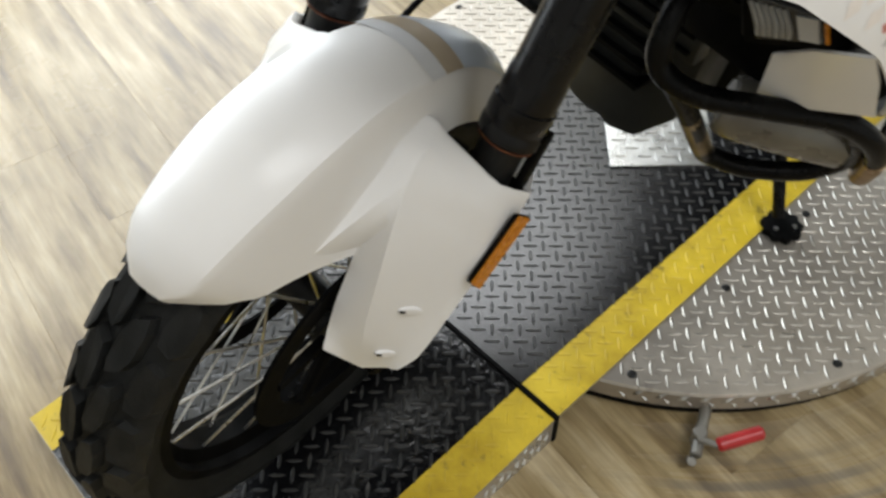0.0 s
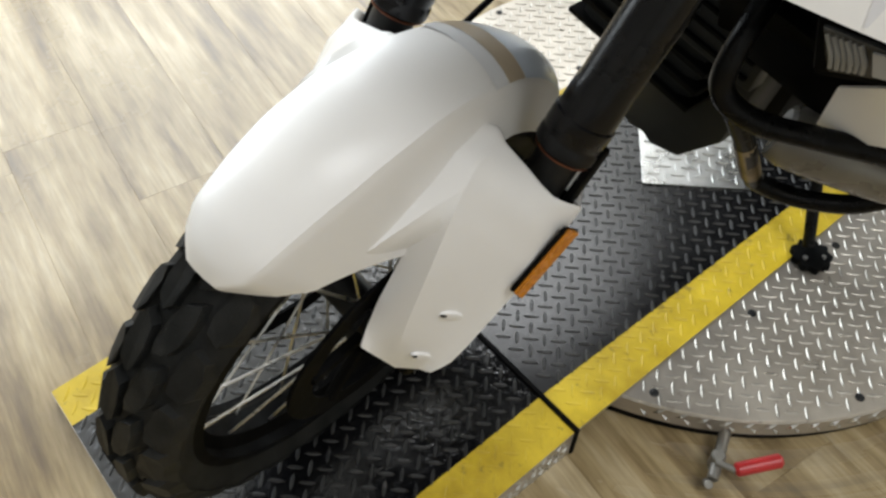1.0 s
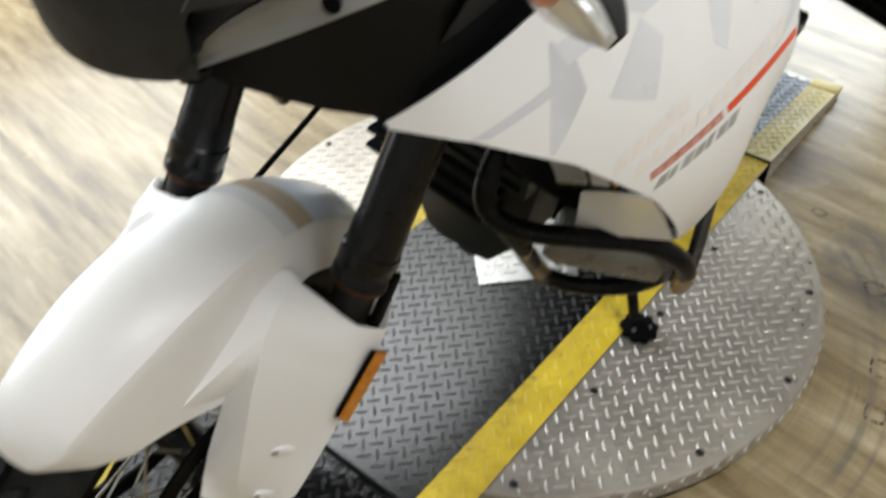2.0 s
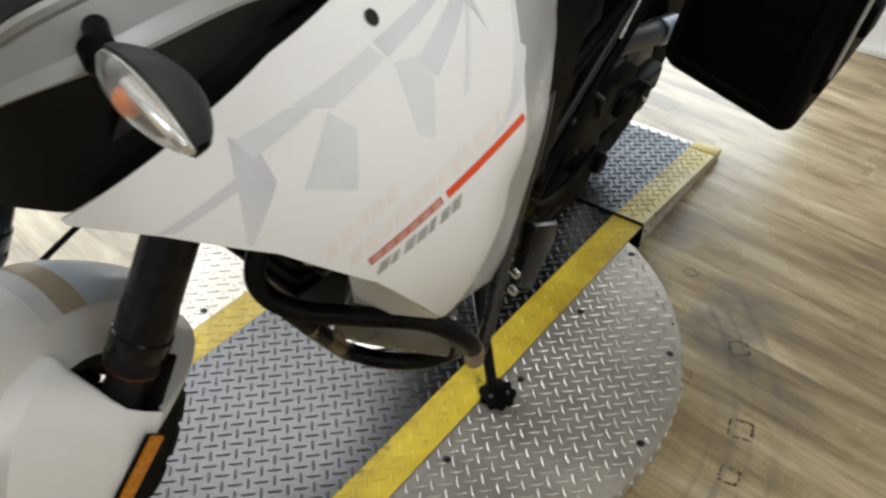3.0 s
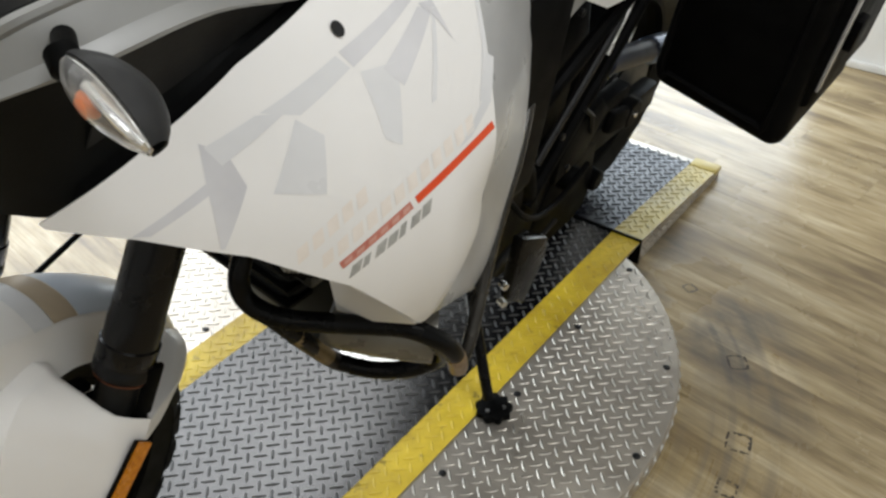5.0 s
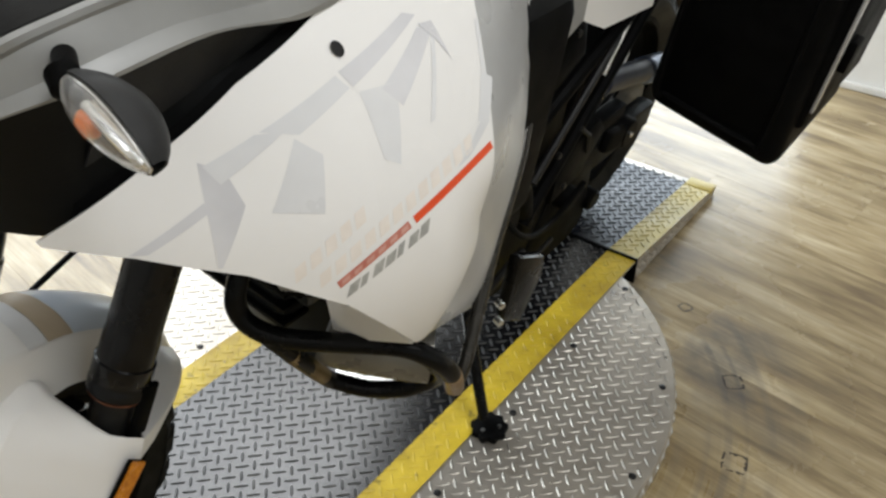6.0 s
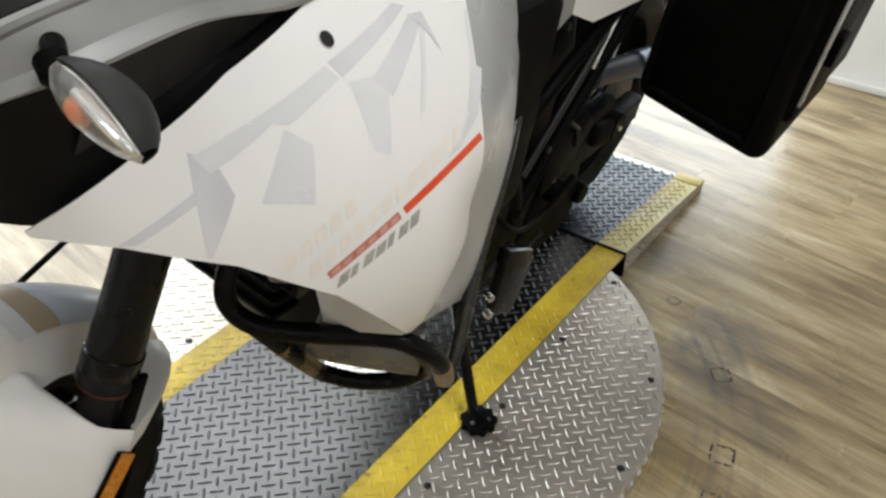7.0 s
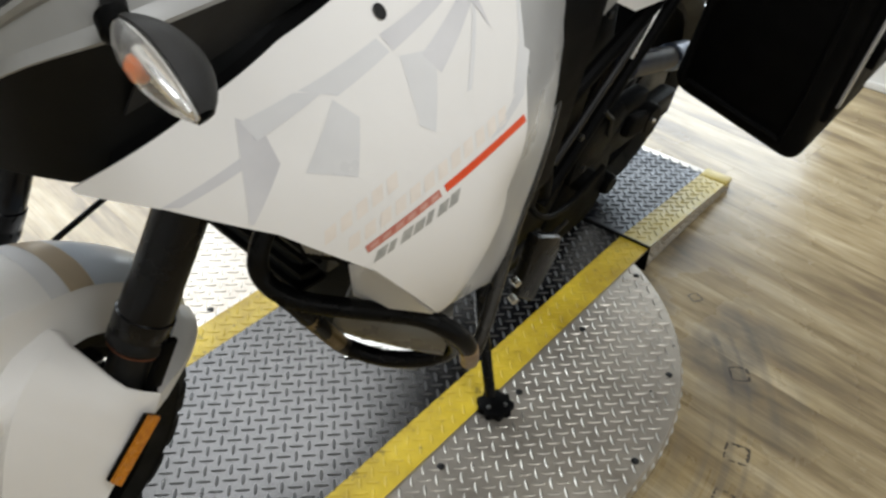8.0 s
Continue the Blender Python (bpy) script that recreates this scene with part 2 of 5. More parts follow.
AMBER = plain("amber_bulb", (0.80, 0.19, 0.04), (0.88, 0.26, 0.06), 0.3, 0, 60, 0.02)
SEAL = plain("copper_seal", (0.10, 0.03, 0.015), (0.2, 0.07, 0.03), 0.4, 0.5, 60, 0.05)
RED = plain("red_stripe_vinyl", (0.72, 0.07, 0.015), (0.8, 0.1, 0.03), 0.35, 0, 30, 0)
REDGRIP = plain("red_handle_plastic", (0.32, 0.01, 0.012), (0.45, 0.02, 0.02), 0.35, 0, 30, 0.05)
GREYVINYL = plain("pale_grey_vinyl", (0.56, 0.555, 0.575), (0.70, 0.695, 0.71), 0.32, 0, 9, 0)
PALEGREY = plain("very_pale_grey_vinyl", (0.66, 0.66, 0.67), (0.74, 0.74, 0.745), 0.32, 0, 9, 0)
PALEVINYL = plain("pale_cream_vinyl", (0.80, 0.735, 0.67), (0.86, 0.80, 0.74), 0.4, 0, 60, 0)
PINKVINYL = plain("faded_pink_vinyl", (0.60, 0.30, 0.24), (0.66, 0.36, 0.3), 0.4, 0, 60, 0)
SMOKEVINYL = plain("smoke_vinyl", (0.30, 0.30, 0.285), (0.48, 0.47, 0.44), 0.4, 0, 90, 0)
TAN = plain("tan_fender_band", (0.42, 0.34, 0.24), (0.5, 0.41, 0.3), 0.4, 0, 20, 0.02)
SMOKELENS = plain("smoked_lens", (0.02, 0.02, 0.02), (0.06, 0.06, 0.06), 0.08, 0.0, 60, 0.1, 200, spread=0.02)
BLUESHADE = plain("blue_shaded_hood_white", (0.56, 0.62, 0.70), (0.62, 0.68, 0.76), 0.3, 0, 9, 0)
COLLAR = plain("pale_blue_alloy", (0.16, 0.2, 0.3), (0.26, 0.31, 0.42), 0.35, 0.6, 20, 0.05)
BLUE = plain("blue_alloy", (0.006, 0.009, 0.022), (0.02, 0.028, 0.055), 0.45, 0.2, 20, 0.05)
LIME = plain("yellow_sticker", (0.75, 0.6, 0.02), (0.8, 0.68, 0.04), 0.4, 0, 20, 0)


def clear_glass(name, rough=0.05, tint=(1, 1, 1)):
    m, nt, p = nodes_of(name)
    p.inputs["Base Color"].default_value = (*tint, 1)
    p.inputs["Transmission Weight"].default_value = 1.0
    p.inputs["Roughness"].default_value = rough
    p.inputs["IOR"].default_value = 1.45
    n, _ = noise_node(nt, 120, 2)
    b = nt.nodes.new("ShaderNodeBump")
    b.inputs["Strength"].default_value, b.inputs["Distance"].default_value = 0.25, 0.001
    nt.links.new(n.outputs[0], b.inputs["Height"])
    nt.links.new(b.outputs[0], p.inputs["Normal"])
    return m


GLASS = clear_glass("clear_lens", 0.06, (0.98, 0.975, 0.96))
GLASS.node_tree.nodes["Principled BSDF"].inputs["Transmission Weight"].default_value = 0.92
HEADGLASS = clear_glass("headlamp_glass", 0.02)


# ---- mesh helpers ----
def part(name, bm, material, parent=None, label="", smooth=True, angle=35):
    """Links a bmesh as one mesh object under a thing or a part."""
    bmesh.ops.recalc_face_normals(bm, faces=bm.faces)
    me = bpy.data.meshes.new(name)
    bm.to_mesh(me)
    bm.free()
    for mat in material if isinstance(material, (list, tuple)) else [material]:
        me.materials.append(mat)
    if smooth:
        me.shade_smooth()
        me.set_sharp_from_angle(angle=radians(angle))
    ob = new(name, me)
    if parent:
        ob.parent = parent
    return tagged(ob, label)


def box(x0, x1, y0, y1, z0, z1, bev=0.0, m=None, bm=None, seg=2):
    out = bm or bmesh.new()
    tmp = bmesh.new()
    bmesh.ops.create_cube(tmp, size=1)
    bmesh.ops.transform(tmp, matrix=Matrix.LocRotScale(((x0 + x1) / 2, (y0 + y1) / 2, (z0 + z1) / 2), None, (abs(x1 - x0), abs(y1 - y0), abs(z1 - z0))), verts=tmp.verts)
    if bev:
        bmesh.ops.bevel(tmp, geom=tmp.edges[:], offset=bev, segments=seg, affect="EDGES", profile=0.5)
    return merge(out, tmp, m)


def merge(out, tmp, m=None):
    if m:
        bmesh.ops.transform(tmp, matrix=m, verts=tmp.verts)
    me = bpy.data.meshes.new("tmp")
    tmp.to_mesh(me)
    tmp.free()
    out.from_mesh(me)
    bpy.data.meshes.remove(me)
    return out


def smooth_line(pts, n):
    """A Catmull-Rom curve through the points, n samples to a span."""
    p = [Vector(q) for q in pts]
    p = [2 * p[0] - p[1]] + p + [2 * p[-1] - p[-2]]
    out = []
    for i in range(1, len(p) - 2):
        for k in range(n):
            t = k / n
            a, b, c, d = p[i - 1], p[i], p[i + 1], p[i + 2]
            out.append(0.5 * (2 * b + (c - a) * t + (2 * a - 5 * b + 4 * c - d) * t * t + (3 * b - a - 3 * c + d) * t ** 3))
    return out + [p[-2]]


def straight_line(pts, n):
    """The same number of samples as smooth_line, but straight between the points."""
    p = [Vector(q) for q in pts]
    return [a.lerp(b, k / n) for a, b in zip(p, p[1:]) for k in range(n)] + [p[-1]]


def sweep(pts, r, seg=10, bm=None, ends=True, radii=None):
    """A tube of radius r along the points."""
    out = bm or bmesh.new()
    pts = [Vector(q) for q in pts]
    rings, up = [], None
    for i, q in enumerate(pts):
        d = (pts[min(i + 1, len(pts) - 1)] - pts[max(i - 1, 0)]).normalized()
        if up is None:
            up = d.orthogonal().normalized()
        up = (up - d * up.dot(d)).normalized()
        side = d.cross(up)
        rr = radii[i] if radii else r
        rings.append([out.verts.new(q + rr * (math.cos(a) * up + math.sin(a) * side)) for a in [2 * math.pi * k / seg for k in range(seg)]])
    for a, b in zip(rings, rings[1:]):
        for k in range(seg):
            out.faces.new((a[k], a[(k + 1) % seg], b[(k + 1) % seg], b[k]))
    if ends:
        out.faces.new(rings[0][::-1])
        out.faces.new(rings[-1])
    return out


def rod(a, b, r, seg=12, bm=None, bev=0.0):
    a, b = Vector(a), Vector(b)
    if not bev:
        return sweep([a, b], r, seg, bm)
    d = (b - a).normalized() * bev
    return sweep([a, a + d, b - d, b], r, seg, bm, radii=[r - bev, r, r, r - bev])


def revolve(profile, seg, bm=None, closed=True, m=None):
    """Turns (x, radius) pairs round the x axis."""
    tmp = bmesh.new()
    rings = [[tmp.verts.new((x, r * math.cos(2 * math.pi * k / seg), r * math.sin(2 * math.pi * k / seg))) for k in range(seg)] for x, r in profile]
    pairs = list(zip(rings, rings[1:])) + ([(rings[-1], rings[0])] if closed else [])
    for a, b in pairs:
        for k in range(seg):
            tmp.faces.new((a[k], a[(k + 1) % seg], b[(k + 1) % seg], b[k]))
    return merge(bm or bmesh.new(), tmp, m)


def sheet(rows, thick=0.0, bm=None, m=None):
    """A skin over rows of points, with a thickness."""
    tmp = bmesh.new()
    grid = [[tmp.verts.new(Vector(p)) for p in row] for row in rows]
    for a, b in zip(grid, grid[1:]):
        for k in range(len(a) - 1):
            tmp.faces.new((a[k], a[k + 1], b[k + 1], b[k]))
    bmesh.ops.remove_doubles(tmp, verts=tmp.verts, dist=1e-5)
    if thick:
        bmesh.ops.recalc_face_normals(tmp, faces=tmp.faces)
        bmesh.ops.solidify(tmp, geom=tmp.faces[:], thickness=thick)
    return merge(bm or bmesh.new(), tmp, m)


def lerp_line(keys, x):
    """Straight interpolation in rows of (x, value...)."""
    for a, b in zip(keys, keys[1:]):
        if x <= b[0]:
            t = (x - a[0]) / (b[0] - a[0])
            return [u + (v - u) * t for u, v in zip(a[1:], b[1:])]
    return list(keys[-1][1:])


def prism(outline, z0, z1, bm=None, bev=0.0, m=None):
    tmp = bmesh.new()
    vs = [tmp.verts.new((x, y, z0)) for x, y in outline]
    f = tmp.faces.new(vs)
    r = bmesh.ops.extrude_face_region(tmp, geom=[f])
    bmesh.ops.translate(tmp, vec=(0, 0, z1 - z0), verts=[v for v in r["geom"] if isinstance(v, bmesh.types.BMVert)])
    if bev:
        bmesh.ops.recalc_face_normals(tmp, faces=tmp.faces)
        bmesh.ops.bevel(tmp, geom=tmp.edges[:], offset=bev, segments=2, affect="EDGES", profile=0.5)
    return merge(bm or bmesh.new(), tmp, m)


# ---- the room ----
X0, X1, Y0, Y1, CEIL = ROOM
WT = 0.14


def wall(name, rects, axis, at, label):
    bm = bmesh.new()
    for a0, a1, z0, z1 in rects:
        z0 = z0 or FLOOR
        if axis == "y":
            box(a0, a1, at, at + WT, z0, z1, bm=bm)
        else:
            box(at, at + WT, a0, a1, z0, z1, bm=bm)
    return tagged(part(name, bm, WALL, None, smooth=False), label, "wall", kind="structure")


# unseen opening, its height chosen to limit the sheen on the far floor
NW = (-1.95, 0.32, 0.03, 0.75)
wall("wall_north", [(X0 - WT, NW[0], 0, CEIL), (NW[1], X1 + WT, 0, CEIL), (NW[0], NW[1], 0, NW[2]), (NW[0], NW[1], NW[3], CEIL)], "y", Y1, "plain white painted wall with an assumed low window")
wall("wall_south", [(X0 - WT, X1 + WT, 0, CEIL)], "y", Y0 - WT, "plain white painted wall behind the turntable")
WW = (-2.6, 1.7, 0.8, 3.05)
wall("wall_west", [(Y0, WW[0], 0, CEIL), (WW[1], Y1, 0, CEIL), (WW[0], WW[1], 0, WW[2]), (WW[0], WW[1], WW[3], CEIL)], "x", X0 - WT, "plain white painted wall with a wide window")
wall("wall_east", [(Y0, Y1, 0, CEIL)], "x", X1, "plain white painted side wall")
tagged(part("ceiling", box(X0 - WT, X1 + WT, Y0 - WT, Y1 + WT, CEIL, CEIL + 0.1), WALL, None, smooth=False), "flat white painted ceiling", "ceiling", kind="structure")
# added strip, slightly darker than the wall, for the shadow line at its foot
tagged(part("wall_foot_strip", box(NW[1], X1, Y1 - 0.014, Y1 - 0.001, FLOOR + 0.001, 0.012, 0.003), WALL_FOOT, None), "added low off-white strip for the shadow line at the wall's foot", "skirting", kind="structure")


def window(name, axis, at, r):
    a0, a1, z0, z1 = r
    bm = bmesh.new()
    bars = [(a0, a0 + 0.05, z0, z1), (a1 - 0.05, a1, z0, z1), (a0, a1, z0, z0 + 0.05), (a0, a1, z1 - 0.05, z1), ((a0 + a1) / 2 - 0.025, (a0 + a1) / 2 + 0.025, z0, z1)]
    for b0, b1, c0, c1 in bars:
        if axis == "y":
            box(b0, b1, at + 0.03, at + 0.075, c0, c1, bm=bm)
        else:
            box(at - 0.075, at - 0.03, b0, b1, c0, c1, bm=bm)
    ob = tagged(part(name, bm, WHITE, None, smooth=False), "white framed window, assumed out of view, letting in daylight", "window", kind="structure")
    return ob


window("window_1", "y", Y1, NW)
window("window_2", "x", X0, WW)

# ---- turntable: ramp strip over a round plate ----
H, R_DISC = 0.05, 0.603
CX = 0.004
XS, XI = 0.289, 0.213          # half-width of the strip and of its black middle
YF, YB = -0.630, 0.603         # the two ramp joints
EF, EB = -1.205, 1.118         # the ramps' toes
PITCH = 0.0224


def lugs(inside, z_at, bm, tall=0.0023):
    """Raised lozenge lugs of tread plate, laid crosswise in turn."""
    c = math.sqrt(0.5)
    n = 60
    L, W = 0.0140, 0.0033
    for i in range(-n, n):
        for j in range(-n, n):
            x, y = (i - j) * PITCH * c, (i + j) * PITCH * c
            if not inside(x, y):
                continue
            ux, uy = (c, c) if (i + j) % 2 == 0 else (-c, c)
            vx, vy = -uy, ux
            ring = []
            for a, b in ((1, 0), (0.45, 0.85), (-0.45, 0.85), (-1, 0), (-0.45, -0.85), (0.45, -0.85)):
                px, py = x + ux * L * a + vx * W * b, y + uy * L * a + vy * W * b
                ring.append(bm.verts.new((px, py, z_at(px, py))))
            top = []
            for a, b in ((0.78, 0), (0.34, 0.3), (-0.34, 0.3), (-0.78, 0), (-0.34, -0.3), (0.34, -0.3)):
                px, py = x + ux * L * a + vx * W * b, y + uy * L * a + vy * W * b
                top.append(bm.verts.new((px, py, z_at(px, py) + tall)))
            bm.faces.new(top)
            for k in range(6):
                bm.faces.new((ring[k], ring[(k + 1) % 6], top[(k + 1) % 6], top[k]))
    return bm


table = tagged(new("turntable"), "low steel turntable with a black yellow-edged ramp strip", "turntable")
seg = 128
disc = bmesh.new()
revolve([(0.010, 0.01), (0.010, R_DISC - 0.006), (0.012, R_DISC), (H - 0.0045, R_DISC), (H - 0.0005, R_DISC - 0.003), (H, R_DISC - 0.006), (H, 0.01)], seg, disc, True, pose(CX, 0, 0, 0, -90, 0))
disc_ob = part("round_plate", disc, STEEL, table, "round bare tread-plate steel disc", angle=30)
disc_ob.location.z = 0
part("tread_relief", lugs(lambda x, y: math.hypot(x - CX, y) < R_DISC - 0.012 and abs(x) > XS + 0.006, lambda x, y: H, bmesh.new(), 0.0016), WORN, disc_ob, "raised lozenge lugs", smooth=False)["kind"] = "stuff"


def rim_lugs(bm):
    n = 112
    for k in range(n):
        a = 2 * math.pi * k / n
        x, y = CX + R_DISC * math.cos(a), R_DISC * math.sin(a)
        if abs(x) < XS + 0.01:
            continue
        for zz, s in ((0.038, 1), (0.023, -1)):
            t = Vector((-math.sin(a), math.cos(a), 0))
            nrm = Vector((math.cos(a), math.sin(a), 0))
            up = Vector((0, 0, 1))
            d, w = (t + s * up).normalized(), (up - s * t).normalized()
            o = Vector((CX, 0, 0)) + nrm * (R_DISC - 0.0003) + up * zz + t * (0.02 if s > 0 else 0)
            r = [bm.verts.new(o + d * 0.012 * p + w * 0.0032 * q) for p, q in ((1, 0), (0, 1), (-1, 0), (0, -1))]
            top = bm.verts.new(o + nrm * 0.004)
            for q in range(4):
                bm.faces.new((r[q], r[(q + 1) % 4], top))
    return bm


part("rim_tread_relief", rim_lugs(bmesh.new()), ALU, disc_ob, smooth=False)["kind"] = "stuff"
# black ring put in for the dark line of shade below the rim
part("gap_shade_ring", revolve([(FLOOR + 0.001, R_DISC - 0.06), (FLOOR + 0.001, R_DISC - 0.008), (0.0095, R_DISC - 0.008), (0.0095, R_DISC - 0.06)], 96, None, True, pose(CX, 0, 0, 0, -90, 0)), BLACK, table, "black ring that darkens the shadow gap under the disc")


def ramp_z(y):
    if y < YF:
        return H + 0.0025 - (YF - y) / (YF - EF) * (H - 0.008)
    if y > YB:
        return H + 0.0025 - (y - YB) / (EB - YB) * (H - 0.008)
    return H + 0.0025


def slab(x0, x1, ya, yb, lift=0.0, thick=None):
    """A piece of the strip between two lengths, following the ramp."""
    tmp = bmesh.new()
    top = [tmp.verts.new((x, y, ramp_z(y) + lift)) for x, y in ((x0, ya), (x1, ya), (x1, yb), (x0, yb))]
    low = [tmp.verts.new((v.co.x, v.co.y, max(FLOOR + 0.001, v.co.z - thick) if thick else FLOOR + 0.001)) for v in top]
    tmp.faces.new(top)
    tmp.faces.new(low[::-1])
    for k in range(4):
        tmp.faces.new((top[k], low[k], low[(k + 1) % 4], top[(k + 1) % 4]))
    return tmp


G = 0.004
spans = {"bridge_plate": (YF + G, YB - G), "front_ramp": (EF, YF - G), "rear_ramp": (YB + G, EB)}
for nm, (ya, yb) in spans.items():
    thing = part(nm, slab(-XS, XS, ya, yb, -0.0015, 0.0045 if nm == "bridge_plate" else None), STEEL, table, "tread-plate strip section with painted top", smooth=False)
    paint, border = (BLACK_RAMP, YELLOW_RAMP) if nm == "rear_ramp" else (GLOSSY_PLATE if nm == "front_ramp" else BLACK_PLATE, YELLOW)
    part("black_panel", slab(-XI, XI, ya + 0.0008, yb - (0.028 if nm == "rear_ramp" else 0.0008), 0, 0.0007), paint, thing, "black painted tread plate", smooth=False)
    for s in (-1, 1):
        part("yellow_border", slab(*sorted((s * XI, s * XS)), ya + 0.0008, yb - 0.0008, 0.0002, 0.0007), border, thing, "yellow painted border, scuffed", smooth=False)
    lo, hi = ya + 0.012, yb - 0.012
    part("black_tread_relief", lugs(lambda x, y: abs(x) < XI - 0.006 and lo < y < hi, lambda x, y: ramp_z(y), bmesh.new()), BLACK_RAMP if nm == "rear_ramp" else LUG, thing, smooth=False)["kind"] = "stuff"
    part("yellow_tread_relief", lugs(lambda x, y: XI + 0.006 < abs(x) < XS - 0.006 and lo < y < hi, lambda x, y: ramp_z(y) + 0.0002, bmesh.new(), 0.0018 if nm == "rear_ramp" else 0.0011), border, thing, smooth=False)["kind"] = "stuff"


def flank_lugs(ya, yb, s):
    """Lozenge lugs on the upright side of a ramp."""
    bm = bmesh.new()
    n = int((yb - ya) / 0.016)
    for k in range(n):
        y = ya + 0.01 + k * 0.016
        for j in range(3):
            z = FLOOR + 0.010 + 0.018 * j + (0.004 if k % 2 else 0)
            if z + 0.008 > ramp_z(y) - 0.003:
                continue
            q = 1 if (k + j) % 2 else -1
            d, w = Vector((0, 1, q)).normalized(), Vector((0, -q, 1)).normalized()
            o = Vector((s * (XS - 0.0002), y, z))
            r = [bm.verts.new(o + d * 0.0125 * a + w * 0.0042 * b) for a, b in ((1, 0), (0, 1), (-1, 0), (0, -1))]
            top = bm.verts.new(o + Vector((s * 0.0038, 0, 0)))
            for c in range(4):
                bm.faces.new((r[c], r[(c + 1) % 4], top))
    return bm


for nm in ("front_ramp", "rear_ramp"):
    for s in (-1, 1):
        part("flank_tread_relief", flank_lugs(*spans[nm], s), WORN if nm == "rear_ramp" else ALU, bpy.data.objects[nm], smooth=False)["kind"] = "stuff"
for y in (YF, YB):
    part("joint_strip", box(-XS - 0.003, XS + 0.003, y - 0.0035, y + 0.0035, FLOOR + 0.001, H + 0.0065), BLACK, table, "black rubber strip in the ramp joint", smooth=False)

for s in (-1, 1):
    toe = bmesh.new()
    x0, x1 = sorted((s * XI, s * (XS + 0.002)))
    box(x0, x1, EB - 0.042, EB + 0.004, FLOOR + 0.018, ramp_z(EB - 0.03) + 0.0035, 0.002, bm=toe)
    part("toe_cap", toe, YELLOW_RAMP, bpy.data.objects["rear_ramp"], "smooth pale yellow cap at the ramp's toe")

# bolts in the disc
bolt = bmesh.new()
revolve([(0, 0.0001), (0, 0.0075), (0.0015, 0.0075), (0.0028, 0.005), (0.0028, 0.0001)], 14, bolt, False, pose(0, 0, 0, 0, -90, 0))
b0 = part("bolt", bolt, DARK, table, "dark recessed screw head")
spots = [(s * x, y) for s in (-1, 1) for x, y in ((0.578, 0.0), (0.524, 0.243), (0.524, -0.243), (0.316, 0.488), (0.316, -0.488), (0.318, 0.243), (0.318, -0.243), (0.32, 0.0))]
for k, (x, y) in enumerate(spots):
    o = b0 if k == 0 else new("bolt", b0.data)
    o.parent = table
    o.location = (x + CX * 0.5, y, H)
    o["label"] = "dark recessed screw head"

# loose bright plate lying on the strip
pl = prism([(0.004, -0.162), (0.142, -0.012), (0.023, 0.112), (-0.131, -0.025)], 0, 0.003, None, 0.0006)
plate = tagged(part("loose_plate", pl, ALU, None, smooth=False), "bright loose square of tread plate lying on the strip", "metal plate")
plate.location = (0, 0, ramp_z(0) + 0.0018)
part("tread_relief", lugs(lambda x, y: -0.108 < x - y < 0.158 and -0.13 < x + y < 0.116, lambda x, y: 0.003, bmesh.new()), ALU, plate, smooth=False)["kind"] = "stuff"

# lock valve with a red handle at the disc's rim
lock = tagged(new("lock_lever"), "steel locking pin with a red plastic grip", "lever")
lock.location = (0.434, -0.46, FLOOR)
bm = rod((-0.01, 0.03, 0.028), (0.028, -0.05, 0.028), 0.009, 12, None, 0.002)
rod((0.012, -0.02, 0.012), (0.012, -0.02, 0.045), 0.011, 12, bm, 0.002)
rod((0.022, -0.045, 0.002), (0.03, -0.062, 0.03), 0.007, 10, bm, 0.001)
part("pin", bm, SKID, lock)
part("stem", rod((0.015, -0.03, 0.04), (0.045, -0.02, 0.045), 0.005, 10), SKID, lock)
part("grip", rod((0.042, -0.022, 0.045), (0.078, 0.04, 0.055), 0.011, 14, None, 0.004), REDGRIP, lock, "glossy red grip")
part("foot", rod((0.012, -0.02, 0.0), (0.012, -0.02, 0.014), 0.006, 10), ALU, lock)

# ---- the motorcycle, in its own leaning frame: x to its left, y to its rear, z up ----
bike = tagged(new("motorcycle"), "white adventure motorcycle with black crash bars leaning on its side stand", "motorcycle")
bike.matrix_world = pose(0, 0, 0, 0, LEAN, 0)

# the steered front end: x along the axle, z up the fork
up = Vector((0, 0.4, 0.916)).normalized()
ax = Vector((1, 0, 0)) * math.cos(radians(7)) + up.cross(Vector((1, 0, 0))) * math.sin(radians(7))
rear = up.cross(ax)
FRONT = Matrix((ax, rear, up)).transposed().to_4x4()
FRONT.translation = (0, -0.721, 0.621)
AXLE = Vector((0, -0.03, -0.295))
HOODC = Vector((0, -0.03, -0.283))
HUB = FRONT @ Matrix.Translation(AXLE)


def moved(bm, m):
    bmesh.ops.transform(bm, matrix=m, verts=bm.verts)
    return bm


